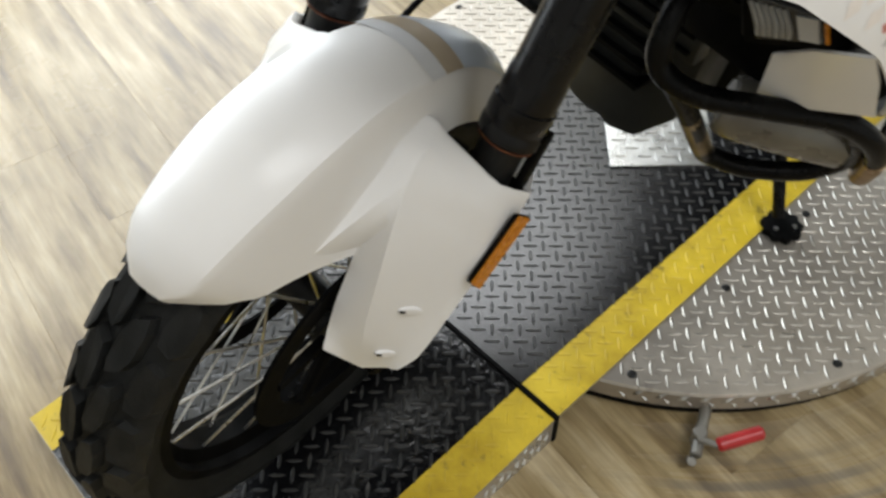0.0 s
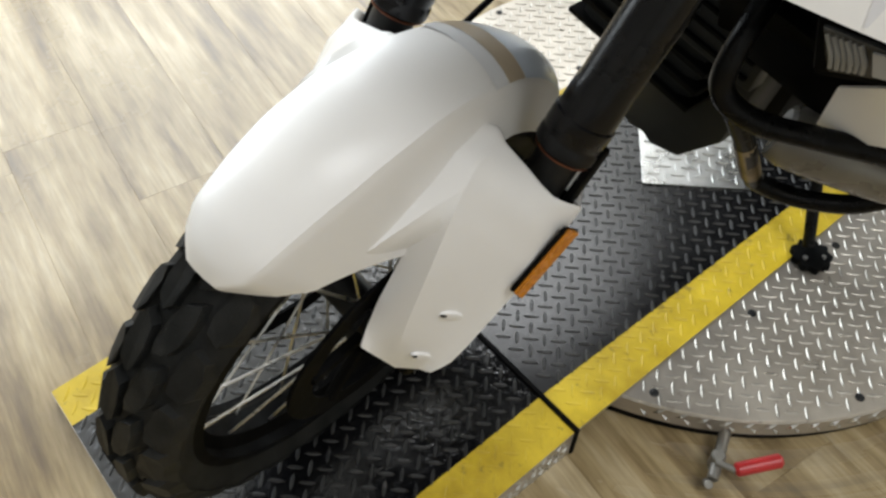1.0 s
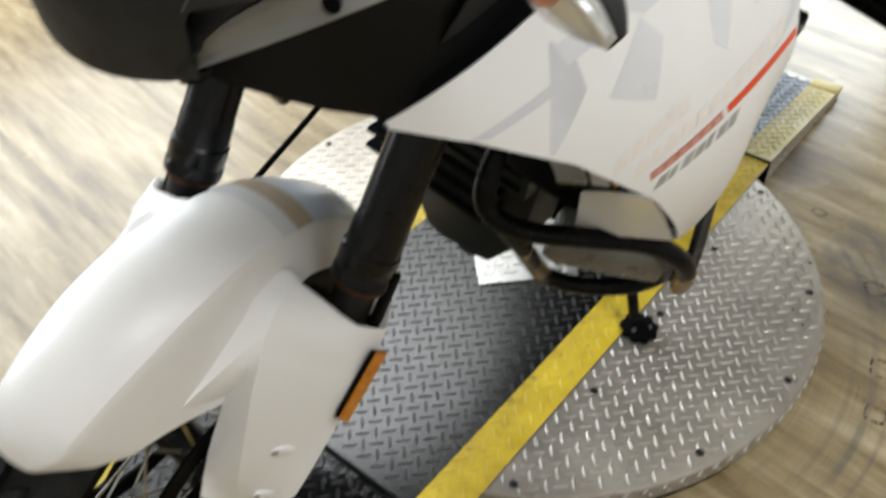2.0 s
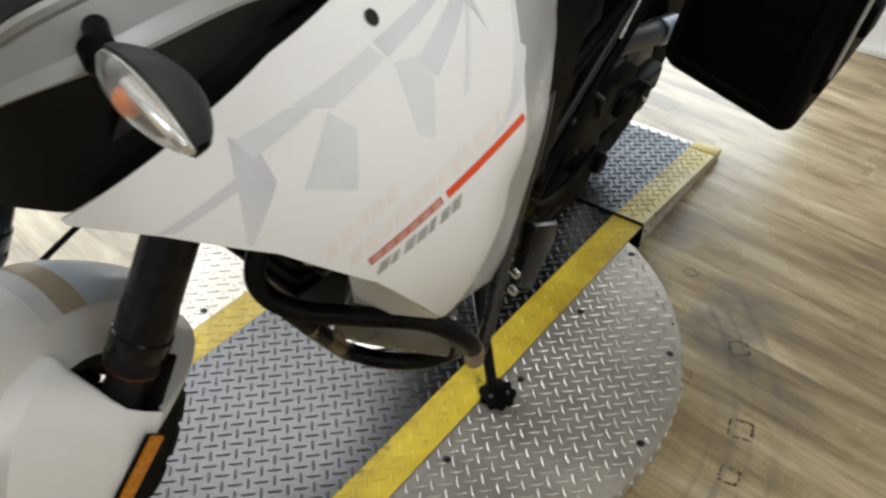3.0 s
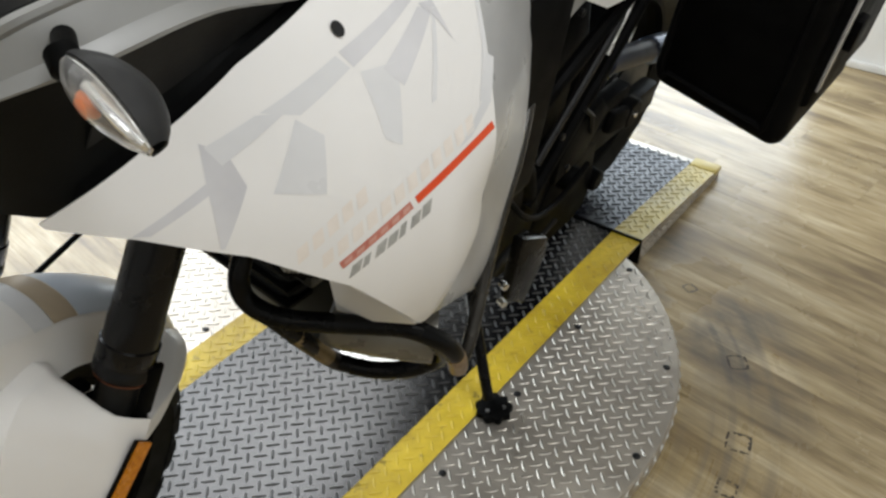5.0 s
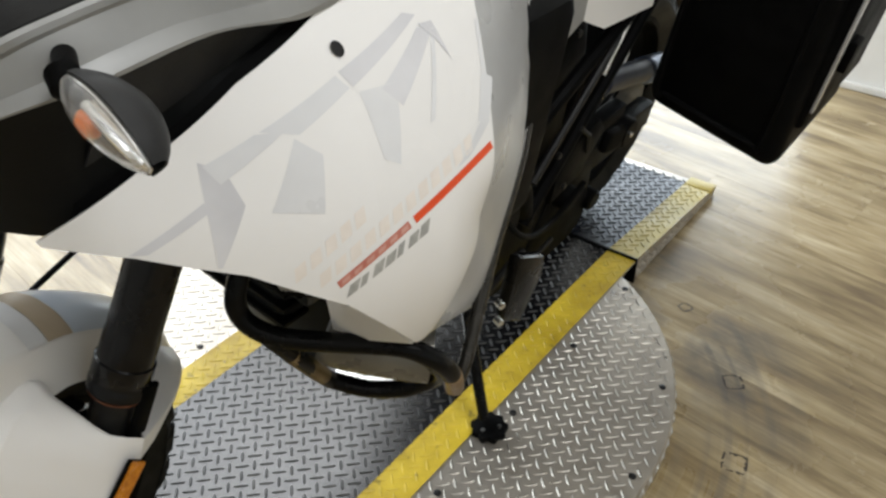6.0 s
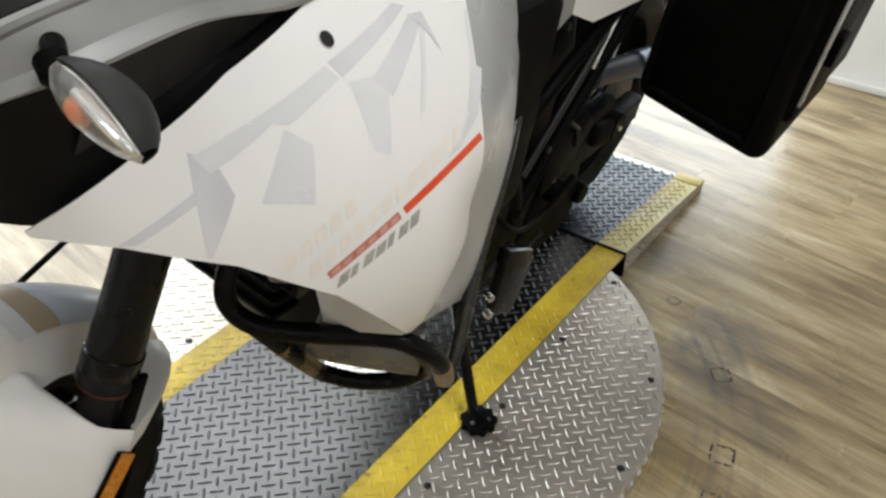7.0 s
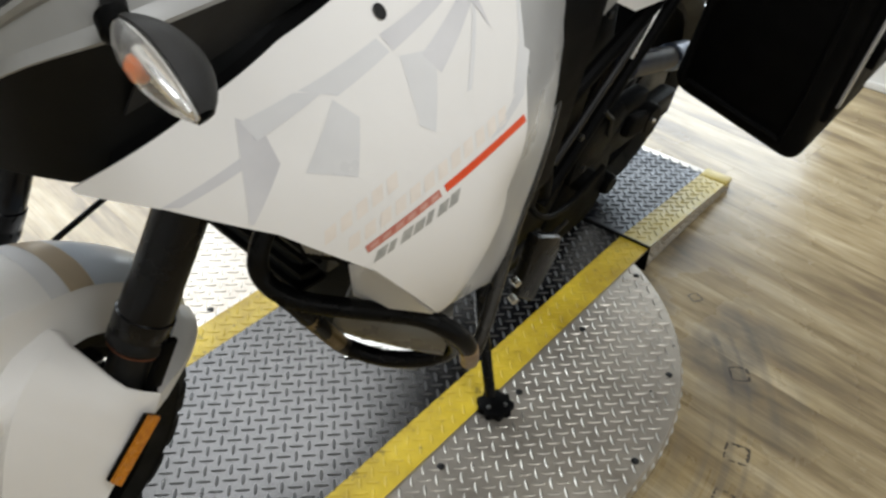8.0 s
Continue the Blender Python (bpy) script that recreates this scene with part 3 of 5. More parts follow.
def wheel(name, m, R, W, rim_r, blocks, spokes, label):
    """A spoked wheel with a block-tread tyre; x is its axle."""
    w2 = W / 2
    prof = [(-0.75 * w2, rim_r), (-w2 * 0.98, rim_r + 0.03), (-w2, R - 0.045), (-0.86 * w2, R - 0.030), (-0.5 * w2, R - 0.017), (0, R - 0.013),
            (0.5 * w2, R - 0.017), (0.86 * w2, R - 0.030), (w2, R - 0.045), (w2 * 0.98, rim_r + 0.03), (0.75 * w2, rim_r)]
    rim_prof = [(-0.72 * w2, rim_r + 0.006), (-0.76 * w2, rim_r + 0.006), (-0.76 * w2, rim_r - 0.012), (-0.5 * w2, rim_r - 0.012), (-0.3 * w2, rim_r - 0.024),
                (0.3 * w2, rim_r - 0.024), (0.5 * w2, rim_r - 0.012), (0.76 * w2, rim_r - 0.012), (0.76 * w2, rim_r + 0.006), (0.72 * w2, rim_r + 0.006), (0, rim_r - 0.01)]
    rim = part(name, revolve(rim_prof, 72, None, True, m), BLACK, bike, label)
    part("tyre", revolve(prof, 72, None, True, m), RUBBER, rim, "black block-tread tyre")
    rng = random.Random(5)
    # tread blocks: a zigzag middle pair and shoulder blocks
    for k in range(blocks):
        for row, (xc, xw, off, drop, tilt) in enumerate(((-0.26, 0.23, 0.0, 0.009, 0.2), (0.26, 0.23, 0.5, 0.009, 0.2), (-0.76, 0.22, 0.5, 0.017, 0.75), (0.76, 0.22, 0.0, 0.017, 0.75))):
            a = 2 * math.pi * (k + off) / blocks
            half = math.pi / blocks * (0.84 if row < 2 else 0.8)
            sgn = -1 if xc < 0 else 1
            pts, bm = [], bmesh.new()
            skew = 0.28 * half * (1 if row in (0, 3) else -1)
            for u, v in ((-1, -0.55), (-0.55, -1), (0.6, -1), (1, -0.4), (1, 0.55), (0.5, 1), (-0.6, 1), (-1, 0.5)):
                x = (xc + xw * u) * w2
                aa = a + half * v + skew * u
                tall = R - drop - (0.0 if row < 2 else 0.012 * max(0, sgn * u + 0.2)) - 0.004 * (xc + xw * u) ** 2 + rng.uniform(-0.0006, 0.0006)
                pts.append((x, aa, tall))
            lowv = [bm.verts.new((x * 1.03, (t - 0.012) * math.cos(aa), (t - 0.012) * math.sin(aa))) for x, aa, t in pts]
            xm, am = xc * w2, a
            topv = [bm.verts.new((xm + (x - xm) * 0.9, (t + 0.0060) * math.cos(am + (aa - am) * 0.9), (t + 0.0060) * math.sin(am + (aa - am) * 0.9))) for x, aa, t in pts]
            bm.faces.new(topv)
            for q in range(8):
                bm.faces.new((lowv[q], lowv[(q + 1) % 8], topv[(q + 1) % 8], topv[q]))
            part("tread_block", moved(bm, m), RUBBER, rim, smooth=False)
    hub = revolve([(-0.055, 0.012), (-0.055, 0.042), (-0.045, 0.042), (-0.035, 0.026), (0.035, 0.026), (0.045, 0.042), (0.055, 0.042), (0.055, 0.012)], 28, None, True, m)
    part("hub", hub, DARK, rim, "dark wheel hub")
    for k in range(spokes):
        a = 2 * math.pi * k / spokes
        s = 1 if k % 2 else -1
        b = a + (0.32 if (k // 2) % 2 else -0.32)
        p = (0.045 * s, 0.04 * math.cos(b + a - a), 0.04 * math.sin(b))
        q = (0.012 * s, (rim_r - 0.02) * math.cos(a), (rim_r - 0.02) * math.sin(a))
        part("spoke", moved(rod(p, q, 0.0019, 6), m), ALU, rim)
    return rim


front = wheel("front_wheel", HUB, 0.329, 0.108, 0.255, 26, 32, "black-rimmed spoked front wheel")
REARC = (0, 0.715, 0.375)
rear_w = wheel("rear_wheel", pose(*REARC), 0.325, 0.15, 0.235, 26, 24, "black-rimmed spoked rear wheel")


def brake_disc(m, x, r0, r1):
    bm = revolve([(x - 0.0022, r0), (x - 0.0022, r1), (x + 0.0022, r1), (x + 0.0022, r0)], 60, None, True, m)
    return bm


for s in (-1, 1):
    part("brake_disc", brake_disc(HUB, 0.068 * s, 0.115, 0.150), BLACK, front, "dark drilled brake disc")
    for k in range(6):
        a = k * math.pi / 3
        part("disc_carrier", moved(rod((0.062 * s, 0.04 * math.cos(a), 0.04 * math.sin(a)), (0.068 * s, 0.12 * math.cos(a + 0.2), 0.12 * math.sin(a + 0.2)), 0.008, 8), HUB), BLACK, front)

# fork legs
for s in (-1, 1):
    tube = part("fork_leg", moved(sweep([(0.12 * s, 0, z) for z in (0.026, 0.029, 0.040, 0.042, 0.046, 0.048, 0.068, 0.070, 0.1, 0.105, 0.52)], 0.031, 32, None, True, [0.031, 0.0335, 0.0335, 0.0322, 0.0322, 0.0332, 0.0332, 0.0312, 0.0305, 0.0295, 0.0295]), FRONT), FORK, bike, "black fork tube")
    part("dust_seal", moved(sweep([(0.12 * s, 0, z) for z in (0.022, 0.0235, 0.0255, 0.0265)], 0.03, 28, None, True, [0.027, 0.0312, 0.0318, 0.030]), FRONT), SEAL, tube, "coppery dust seal ring")
    part("stanchion", moved(rod((0.12 * s, 0, -0.2), (0.12 * s, 0, 0.022), 0.024, 24), FRONT), DARK, tube, "dark fork stanchion")
    bm = bmesh.new()
    box(0.092 * s, 0.125 * s, -0.05, 0.026, -0.31, -0.17, 0.012, bm=bm)
    rod((0.06 * s, -0.03, -0.295), (0.128 * s, -0.03, -0.295), 0.024, 20, bm, 0.003)
    part("axle_clamp", moved(bm, FRONT), BLACK, tube, "black axle clamp")
    part("guard_bracket", moved(box(0.084 * s, 0.148 * s, -0.030, 0.03, -0.055, -0.022, 0.006), FRONT), BLACK, tube, "black plastic guard bracket")
    part("bracket_arm", moved(box(0.147 * s, 0.156 * s, 0.0, 0.024, -0.03, 0.048, 0.004), FRONT), BLACK, tube, "black bracket arm")
    part("bracket_foot", moved(box(0.074 * s, 0.095 * s, -0.042, -0.01, -0.014, -0.004, 0.003), FRONT), BLACK, tube)
    part("brake_caliper", moved(box(0.045 * s, 0.098 * s, 0.03, 0.1, -0.26, -0.13, 0.014), FRONT), BLACK, tube, "black brake caliper")

# front mudguard: facetted hood and two fork guards
# angle round the wheel, top radius, crease half-width and radius, edge half-width and radius
HOOD = ((30, 0.340, 0.016, 0.337, 0.020, 0.331), (32.7, 0.352, 0.034, 0.337, 0.043, 0.294), (37, 0.360, 0.042, 0.345, 0.055, 0.256), (44.7, 0.366, 0.047, 0.347, 0.062, 0.235),
        (52, 0.367, 0.051, 0.348, 0.067, 0.212), (60, 0.366, 0.052, 0.349, 0.073, 0.194), (63, 0.365, 0.052, 0.349, 0.074, 0.190), (70.7, 0.361, 0.050, 0.348, 0.074, 0.235),
        (82, 0.356, 0.047, 0.344, 0.071, 0.28), (92, 0.352, 0.043, 0.342, 0.069, 0.29), (110, 0.350, 0.041, 0.334, 0.067, 0.285), (130, 0.352, 0.039, 0.330, 0.064, 0.275), (143, 0.347, 0.036, 0.322, 0.060, 0.26))


def hood_row(phi):
    """One cross-section: a rounded back down to a crease, then flat sides."""
    rc, xa, ra, hw, rs = lerp_line(HOOD, phi)
    half = [(xa * u, rc + (ra - rc) * u ** 2) for u in (0, 0.15, 0.3, 0.45, 0.6, 0.72, 0.84, 0.93, 0.98)]
    half += [(xa + (hw - xa) * u ** 0.8, ra + (rs - ra) * u) for u in (0.03, 0.1, 0.25, 0.45, 0.65, 0.85, 1.0)]
    c, s = math.cos(radians(phi)), math.sin(radians(phi))
    pts = [(-x, q) for x, q in half[:0:-1]] + half
    return [(x, HOODC.y - q * c, HOODC.z + q * s) for x, q in pts]


fender = part("mudguard", moved(sheet([hood_row(30 + k * 1.614) for k in range(71)], -0.003), FRONT @ pose(0, 0, 0, 0, 0, 1.5)), WHITE, bike, "white facetted plastic front mudguard", angle=24)
# the last band colours the white hood's rear as bluish shade and reflection
for angles, mat, text in (((88, 90, 92, 94), TAN, "tan band across the mudguard"), ((83.5, 85.5, 87.8), PALEGREY, "pale grey band across the mudguard"), ((94.2, 98, 102, 106, 110, 114, 118), BLUESHADE, "rear of the mudguard with its bluish shade put into the colour")):
    band = sheet([hood_row(p)[6:-6] for p in angles])
    for v in band.verts:
        d = Vector((0, v.co.y - HOODC.y, v.co.z - HOODC.z)).normalized()
        v.co += d * 0.0036 + Vector((0.0036 if v.co.x > 0 else -0.0036, 0, 0))
    part("colour_band", moved(band, FRONT @ pose(0, 0, 0, 0, 0, 1.5)), mat, fender, text)

# rails down the fork guard: inner edge, shoulder crest, outer rim, rear edge
INNER = [(0.05, -0.066, 0.022), (0.05, -0.076, 0.027), (0.05, -0.088, 0.026), (0.057, -0.121, 0.006), (0.065, -0.204, -0.11), (0.07, -0.167, -0.111), (0.077, -0.123, -0.108), (0.079, -0.121, -0.187), (0.083, -0.119, -0.23), (0.09, -0.121, -0.252)]
CREST_LINE = [(0.083, -0.05, 0.014), (0.087, -0.062, 0.022), (0.09, -0.074, 0.02), (0.089, -0.1, 0.013), (0.095, -0.116, -0.006), (0.1, -0.125, -0.025), (0.105, -0.13, -0.046), (0.113, -0.13, -0.102), (0.117, -0.106, -0.208), (0.118, -0.067, -0.292)]
OUTER = [(0.141, -0.018, -0.017), (0.146, -0.026, -0.008), (0.149, -0.031, -0.012), (0.154, -0.038, -0.032), (0.160, -0.032, -0.046), (0.163, -0.030, -0.075), (0.164, -0.030, -0.098), (0.160, -0.034, -0.160), (0.156, -0.036, -0.250), (0.150, -0.042, -0.281)]
REAR_EDGE = [(0.160, 0.010, -0.024), (0.167, 0.006, -0.014), (0.169, 0.005, -0.018), (0.169, 0.006, -0.036), (0.169, 0.006, -0.050), (0.170, 0.000, -0.068), (0.172, -0.008, -0.085), (0.170, -0.022, -0.140), (0.164, -0.028, -0.222), (0.160, -0.030, -0.258)]
for s in (-1, 1):
    rows = []
    for k, (a, c, o, e) in enumerate(zip(straight_line(INNER, 4), *[smooth_line(line, 4) for line in (CREST_LINE, OUTER, REAR_EDGE)])):
        crown = max(0.0, 1 - k / 13)
        low = min(1.0, max(0.0, -(o.z + 0.03) / 0.09))
        row = smooth_line((a, a.lerp(c, 0.45) + Vector((0.006, 0.0, 0.010)) * crown, c), 3)[:-1] + smooth_line((c, c.lerp(o, 0.5) + Vector((0.003, 0.013, -0.004)) * low, o, e), 2)
        rows.append([Vector((s, 1, 1)) * p for p in row])
    g = part("fork_guard", moved(sheet(rows, 0.003 * s), FRONT), WHITE, fender, "white fork guard with two screw bosses", angle=26)
    wing = []
    for k in range(9):
        o = smooth_line([(0.040, 0.20, -0.035), (0.080, 0.172, -0.030), (0.125, 0.105, -0.030), (0.167, 0.008, -0.016)], 8)[k * 3]
        i = smooth_line([(0.040, 0.14, -0.02), (0.072, 0.122, -0.024), (0.108, 0.075, -0.030), (0.140, 0.026, -0.030)], 8)[k * 3]
        wing.append([Vector((s, 1, 1)) * p for p in (i + Vector((-0.002, -0.004, -0.008)), i, i.lerp(o, 0.5) + Vector((0, 0, 0.004)), o, o + Vector((0.001, 0.003, -0.006)), o + Vector((-0.004, 0.0, -0.05)))])
    part("guard_wing", moved(sheet(wing, 0.003 * s), FRONT), WHITE, fender, "white wing joining guard and mudguard", angle=50)
    if s > 0:
        n = Vector((0.874, -0.472, -0.113)).normalized()
        t = Vector((0.447, 0.874, -0.192)).normalized()
        zz = n.cross(t)
        for at, w in ((Vector((0.1387, -0.0690, -0.1745)), 0.0175), (Vector((0.1342, -0.0624, -0.2534)), 0.0155)):
            # an oval moulded boss with a dark slot at its upper end
            for nm, mat, off, fx, fz, sh in (("screw_boss", WHITE, 0.0028, 1.0, 0.40, 0.0), ("screw_slot", DARK, 0.0034, 0.30, 0.16, -0.62)):
                c = at + t * w * sh
                rings = [[c + n * (off * h) + t * w * fx * q * math.cos(a) + zz * w * fz * q * math.sin(a) for a in [k * math.pi / 12 for k in range(25)]] for q, h in ((1.0, -0.4), (0.9, 0.7), (0.72, 1.0), (0.35, 1.0), (0.02, 1.0))]
                part(nm, moved(sheet(rings), FRONT), mat, fender, "moulded oval boss" if mat is WHITE else "dark screw slot")
    if s < 0:
        continue
    e1, e2 = Vector((0.171 * s, -0.004, -0.034)), Vector((0.168 * s, -0.026, -0.128))
    lng = (e2 - e1)
    nn = Vector((0.9 * s, -0.35, 0.1)).normalized()
    wv = lng.cross(nn).normalized() * (0.0088 * s)
    for k, (off, ww, mat, nm) in enumerate(((0.002, 1.25, BLACK, "reflector_base"), (0.006, 0.9, ORANGE, "reflector"))):
        rb = bmesh.new()
        a = [e1 + nn * off - wv * ww, e1 + nn * off + wv * ww, e2 + nn * off + wv * ww - lng * 0.05, e2 + nn * off - wv * ww]
        b = [p + nn * 0.005 for p in a]
        va, vb = [rb.verts.new(p) for p in a], [rb.verts.new(p) for p in b]
        rb.faces.new(va), rb.faces.new(vb)
        for q in range(4):
            rb.faces.new((va[q], va[(q + 1) % 4], vb[(q + 1) % 4], vb[q]))
        bmesh.ops.bevel(rb, geom=rb.edges[:], offset=0.001, segments=1, affect="EDGES")
        part(nm, moved(rb, FRONT), mat, fender, "amber side reflector" if k else "")
part("speed_cable", sweep(smooth_line([(-0.05, -0.712, 0.615), (-0.055, -0.70, 0.64), (-0.06, -0.685, 0.65), (-0.091, -0.547, 0.669), (-0.11, -0.45, 0.70)], 6), 0.004, 8), BLACK, bike, "thin black cable running back from the mudguard")


# side fairing skin: half-width of the bike at (y, z)
def skin(y, z):
    a, b = y + 0.5, z - 0.9
    wide = 0.375 + 0.197 * a - 0.22 * b - 1.176 * a * a - 1.778 * b * b
    # the lower rear corner turns in towards the engine
    q, low = max(0.0, y + 0.49), min(1.0, max(0.0, (0.96 - z) / 0.10))
    return wide - 0.36 * q * q / (q + 0.02) * low * low * (3 - 2 * low)


def on_skin(y, z, off=0.0):
    return Vector((skin(y, z) + off, y, z))


TOP = [(0, -0.787, 0.961), (0.2, -0.69, 1.024), (0.36, -0.63, 1.059), (0.55, -0.55, 1.093), (0.78, -0.46, 1.118), (1, -0.36, 1.100)]
LOW = [(0, -0.785, 0.957), (0.2, -0.737, 0.944), (0.4, -0.67, 0.917), (0.62, -0.594, 0.862), (0.80, -0.54, 0.80), (0.90, -0.495, 0.745), (1, -0.40, 0.737)]


def bowed(u, v):
    """A place (y, z) on the fairing, whose rear edge is bowed forward."""
    (ty, tz), (ly, lz) = lerp_line(TOP, u), lerp_line(LOW, u)
    return ty + (ly - ty) * v - 0.034 * u ** 6 * math.sin(math.pi * min(1.0, v / 0.85)), tz + (lz - tz) * v


for s in (-1, 1):
    rows = []
    for k in range(97):
        u = k / 96
        rows.append([Vector((s, 1, 1)) * on_skin(*bowed(u, v)) for v in [q / 60 for q in range(61)]])
    rim = [(0.275, -0.245, 1.06), (0.275, -0.231, 1.011), (0.285, -0.215, 0.94), (0.300, -0.21, 0.815), (0.31, -0.235, 0.715), (0.33, -0.29, 0.645), (0.350, -0.375, 0.690)]
    side = []
    for v in [q / 12 for q in range(13)]:
        e = smooth_line(rim, 8)[round(v * 48)]
        a = on_skin(*bowed(1, v))
        side.append([Vector((s, 1, 1)) * (a + (e - a) * t + Vector((0.006 * math.sin(math.pi * t), 0, 0))) for t in (0, 0.12, 0.35, 0.7, 1)])
    for w in (0.25, 0.5, 0.75, 1.0):
        e = Vector((0.350, -0.375, 0.690)).lerp(Vector((0.358, -0.478, 0.728)), w)
        a = on_skin(*bowed(1 - 0.1 * w, 1))
        side.append([Vector((s, 1, 1)) * (a + (e - a) * t) for t in (0, 0.12, 0.35, 0.7, 1)])
    if s < 0:
        rows = rows[27:]
    fair = part("side_fairing", sheet(rows, 0.004), WHITE, bike, "white side fairing with grey graphics and a red stripe", angle=28)
    # silver kept darker than the skin, so the crease's shading is partly colour
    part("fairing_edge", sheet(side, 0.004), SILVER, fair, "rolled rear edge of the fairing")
    low = [[(0.350, -0.592, 0.862), (0.300, -0.555, 0.81), (0.262, -0.520, 0.757)], [(0.357, -0.55, 0.815), (0.305, -0.53, 0.77), (0.262, -0.513, 0.73)],
           [(0.362, -0.496, 0.745), (0.31, -0.502, 0.715), (0.262, -0.506, 0.70)], [(0.359, -0.46, 0.737), (0.31, -0.48, 0.702), (0.262, -0.48, 0.690)], [(0.344, -0.402, 0.733), (0.31, -0.40, 0.687), (0.27, -0.41, 0.68)]]
    part("fairing_liner", sheet([[Vector((s, 1, 1)) * (Vector((p.x * s, p.y, p.z)) + Vector((-0.014, 0.004, 0))) for p in r] for r in rows[6:]]), BLACK, fair, "black inner liner")
    part("lower_tank_cover", sheet([[Vector((s, 1, 1)) * Vector(p) for p in r] for r in low], 0.003), WHITE, fair, "white lower tank cover")
    # fixing hole and its screw
    hb = bmesh.new()
    c = on_skin(-0.545, 1.071)
    ring = [hb.verts.new(Vector((s, 1, 1)) * (on_skin(c.y + 0.0055 * math.cos(a), c.z + 0.0055 * math.sin(a), 0.0022))) for a in [k * math.pi / 10 for k in range(20)]]
    hb.faces.new(ring)
    part("fixing_hole", hb, DARK, fair, "dark fixing hole")


def decal(name, corners, mat, label="", off=0.0004, n=24):
    """A vinyl patch laid on the fairing between four (y, z) corners."""
    a, b, c, d = [Vector((0, *p)) for p in corners]
    rows = []
    for i in range(n + 1):
        u = i / n
        p, q = a.lerp(b, u), d.lerp(c, u)
        rows.append([on_skin(*(p.lerp(q, v / 3)).yz, off) for v in range(4)])
    return part(name, sheet(rows), mat, FAIR, label)


FAIR = [o for o in bike.children if o.name.startswith("side_fairing")][1]
RT, RB = Vector((-0.414, 0.962)), Vector((-0.604, 0.890))
along = (RT - RB).normalized()
LEN = (RT - RB).length
across = Vector((along.y, -along.x))          # towards the lower rear


def strip_decal(name, t0, t1, o0, o1, mat, label="", skew=0.0, off=0.0004):
    """A vinyl strip that runs beside the red stripe, bowed as the stripe is."""
    rows = []
    for i in range(25):
        row = []
        for j in range(4):
            o = o0 + (o1 - o0) * j / 3
            t = t0 + (t1 - t0) * i / 24
            p = RB + along * (t + skew * o) + across * (o - 0.039 * (t / LEN) * (1 - t / LEN))
            row.append(on_skin(p.x, p.y, off))
        rows.append(row)
    return part(name, sheet(rows), mat, FAIR, label)


strip_decal("red_stripe", 0.088, LEN, -0.003, 0.005, RED, "red pinstripe")
strip_decal("faded_stripe", 0.0, 0.082, -0.003, 0.005, plain("faded_red_vinyl", (0.5, 0.16, 0.12), (0.58, 0.22, 0.17), 0.4, 0, 40, 0), "faded red lettering band")
for k in range(6):
    strip_decal("lettering_bar", 0.004 + k * 0.0135, 0.0125 + k * 0.0135, -0.0012, 0.0032, PINKVINYL, "", -0.5, 0.0007)
for k in range(7):
    strip_decal("dark_lettering_bar", 0.016 + k * 0.0138, 0.0275 + k * 0.0138 - 0.004 * (k % 3 == 1), 0.0105 + 0.001 * (k % 2), 0.0215, SMOKEVINYL, "", -0.75)
for k in range(12):
    strip_decal("pale_lettering_bar", -0.018 + k * 0.0165, -0.0065 + k * 0.0165, -0.0225, -0.0095, PALEVINYL, "", -0.45)
for k in range(5):
    strip_decal("pale_lettering_bar", -0.042 + k * 0.0165, -0.0305 + k * 0.0165, -0.045, -0.032, PALEVINYL, "", -0.45)
decal("grey_graphic", ((-0.741, 0.946), (-0.684, 0.982), (-0.678, 0.977), (-0.729, 0.946)), GREYVINYL, "pale grey graphic")
decal("grey_graphic", ((-0.684, 0.980), (-0.689, 0.928), (-0.686, 0.928), (-0.658, 0.976)), GREYVINYL)
decal("grey_graphic", ((-0.684, 0.979), (-0.678, 1.011), (-0.663, 1.003), (-0.658, 0.976)), GREYVINYL)
decal("grey_graphic", ((-0.676, 1.008), (-0.634, 1.025), (-0.612, 1.024), (-0.669, 0.994)), PALEGREY, "paler grey graphic", 0.0007)
decal("grey_graphic", ((-0.642, 0.967), (-0.607, 1.018), (-0.590, 1.003), (-0.603, 0.958)), PALEGREY)
decal("grey_graphic", ((-0.630, 1.026), (-0.556, 1.054), (-0.548, 1.044), (-0.602, 1.020)), PALEGREY)
decal("grey_graphic", ((-0.552, 1.056), (-0.470, 1.082), (-0.457, 1.078), (-0.545, 1.044)), GREYVINYL)
decal("grey_graphic", ((-0.520, 1.038), (-0.461, 1.070), (-0.445, 1.066), (-0.506, 1.022)), GREYVINYL)
decal("grey_graphic", ((-0.541, 1.040), (-0.504, 1.040), (-0.526, 0.980), (-0.540, 0.988)), PALEGREY)
decal("grey_graphic", ((-0.459, 1.072), (-0.442, 1.071), (-0.435, 1.040), (-0.446, 1.060)), GREYVINYL, "", 0.0007)
decal("grey_graphic", ((-0.447, 1.066), (-0.442, 1.066), (-0.478, 1.004), (-0.484, 1.003)), PALEGREY, "", 0.0007)
decal("grey_graphic", ((-0.386, 1.058), (-0.380, 1.058), (-0.396, 1.018), (-0.402, 1.020)), PALEGREY)
decal("grey_graphic", ((-0.402, 1.022), (-0.388, 1.012), (-0.408, 0.984), (-0.426, 0.986)), PALEGREY)
decal("grey_graphic", ((-0.466, 0.958), (-0.416, 0.990), (-0.408, 0.982), (-0.448, 0.962)), PALEGREY)

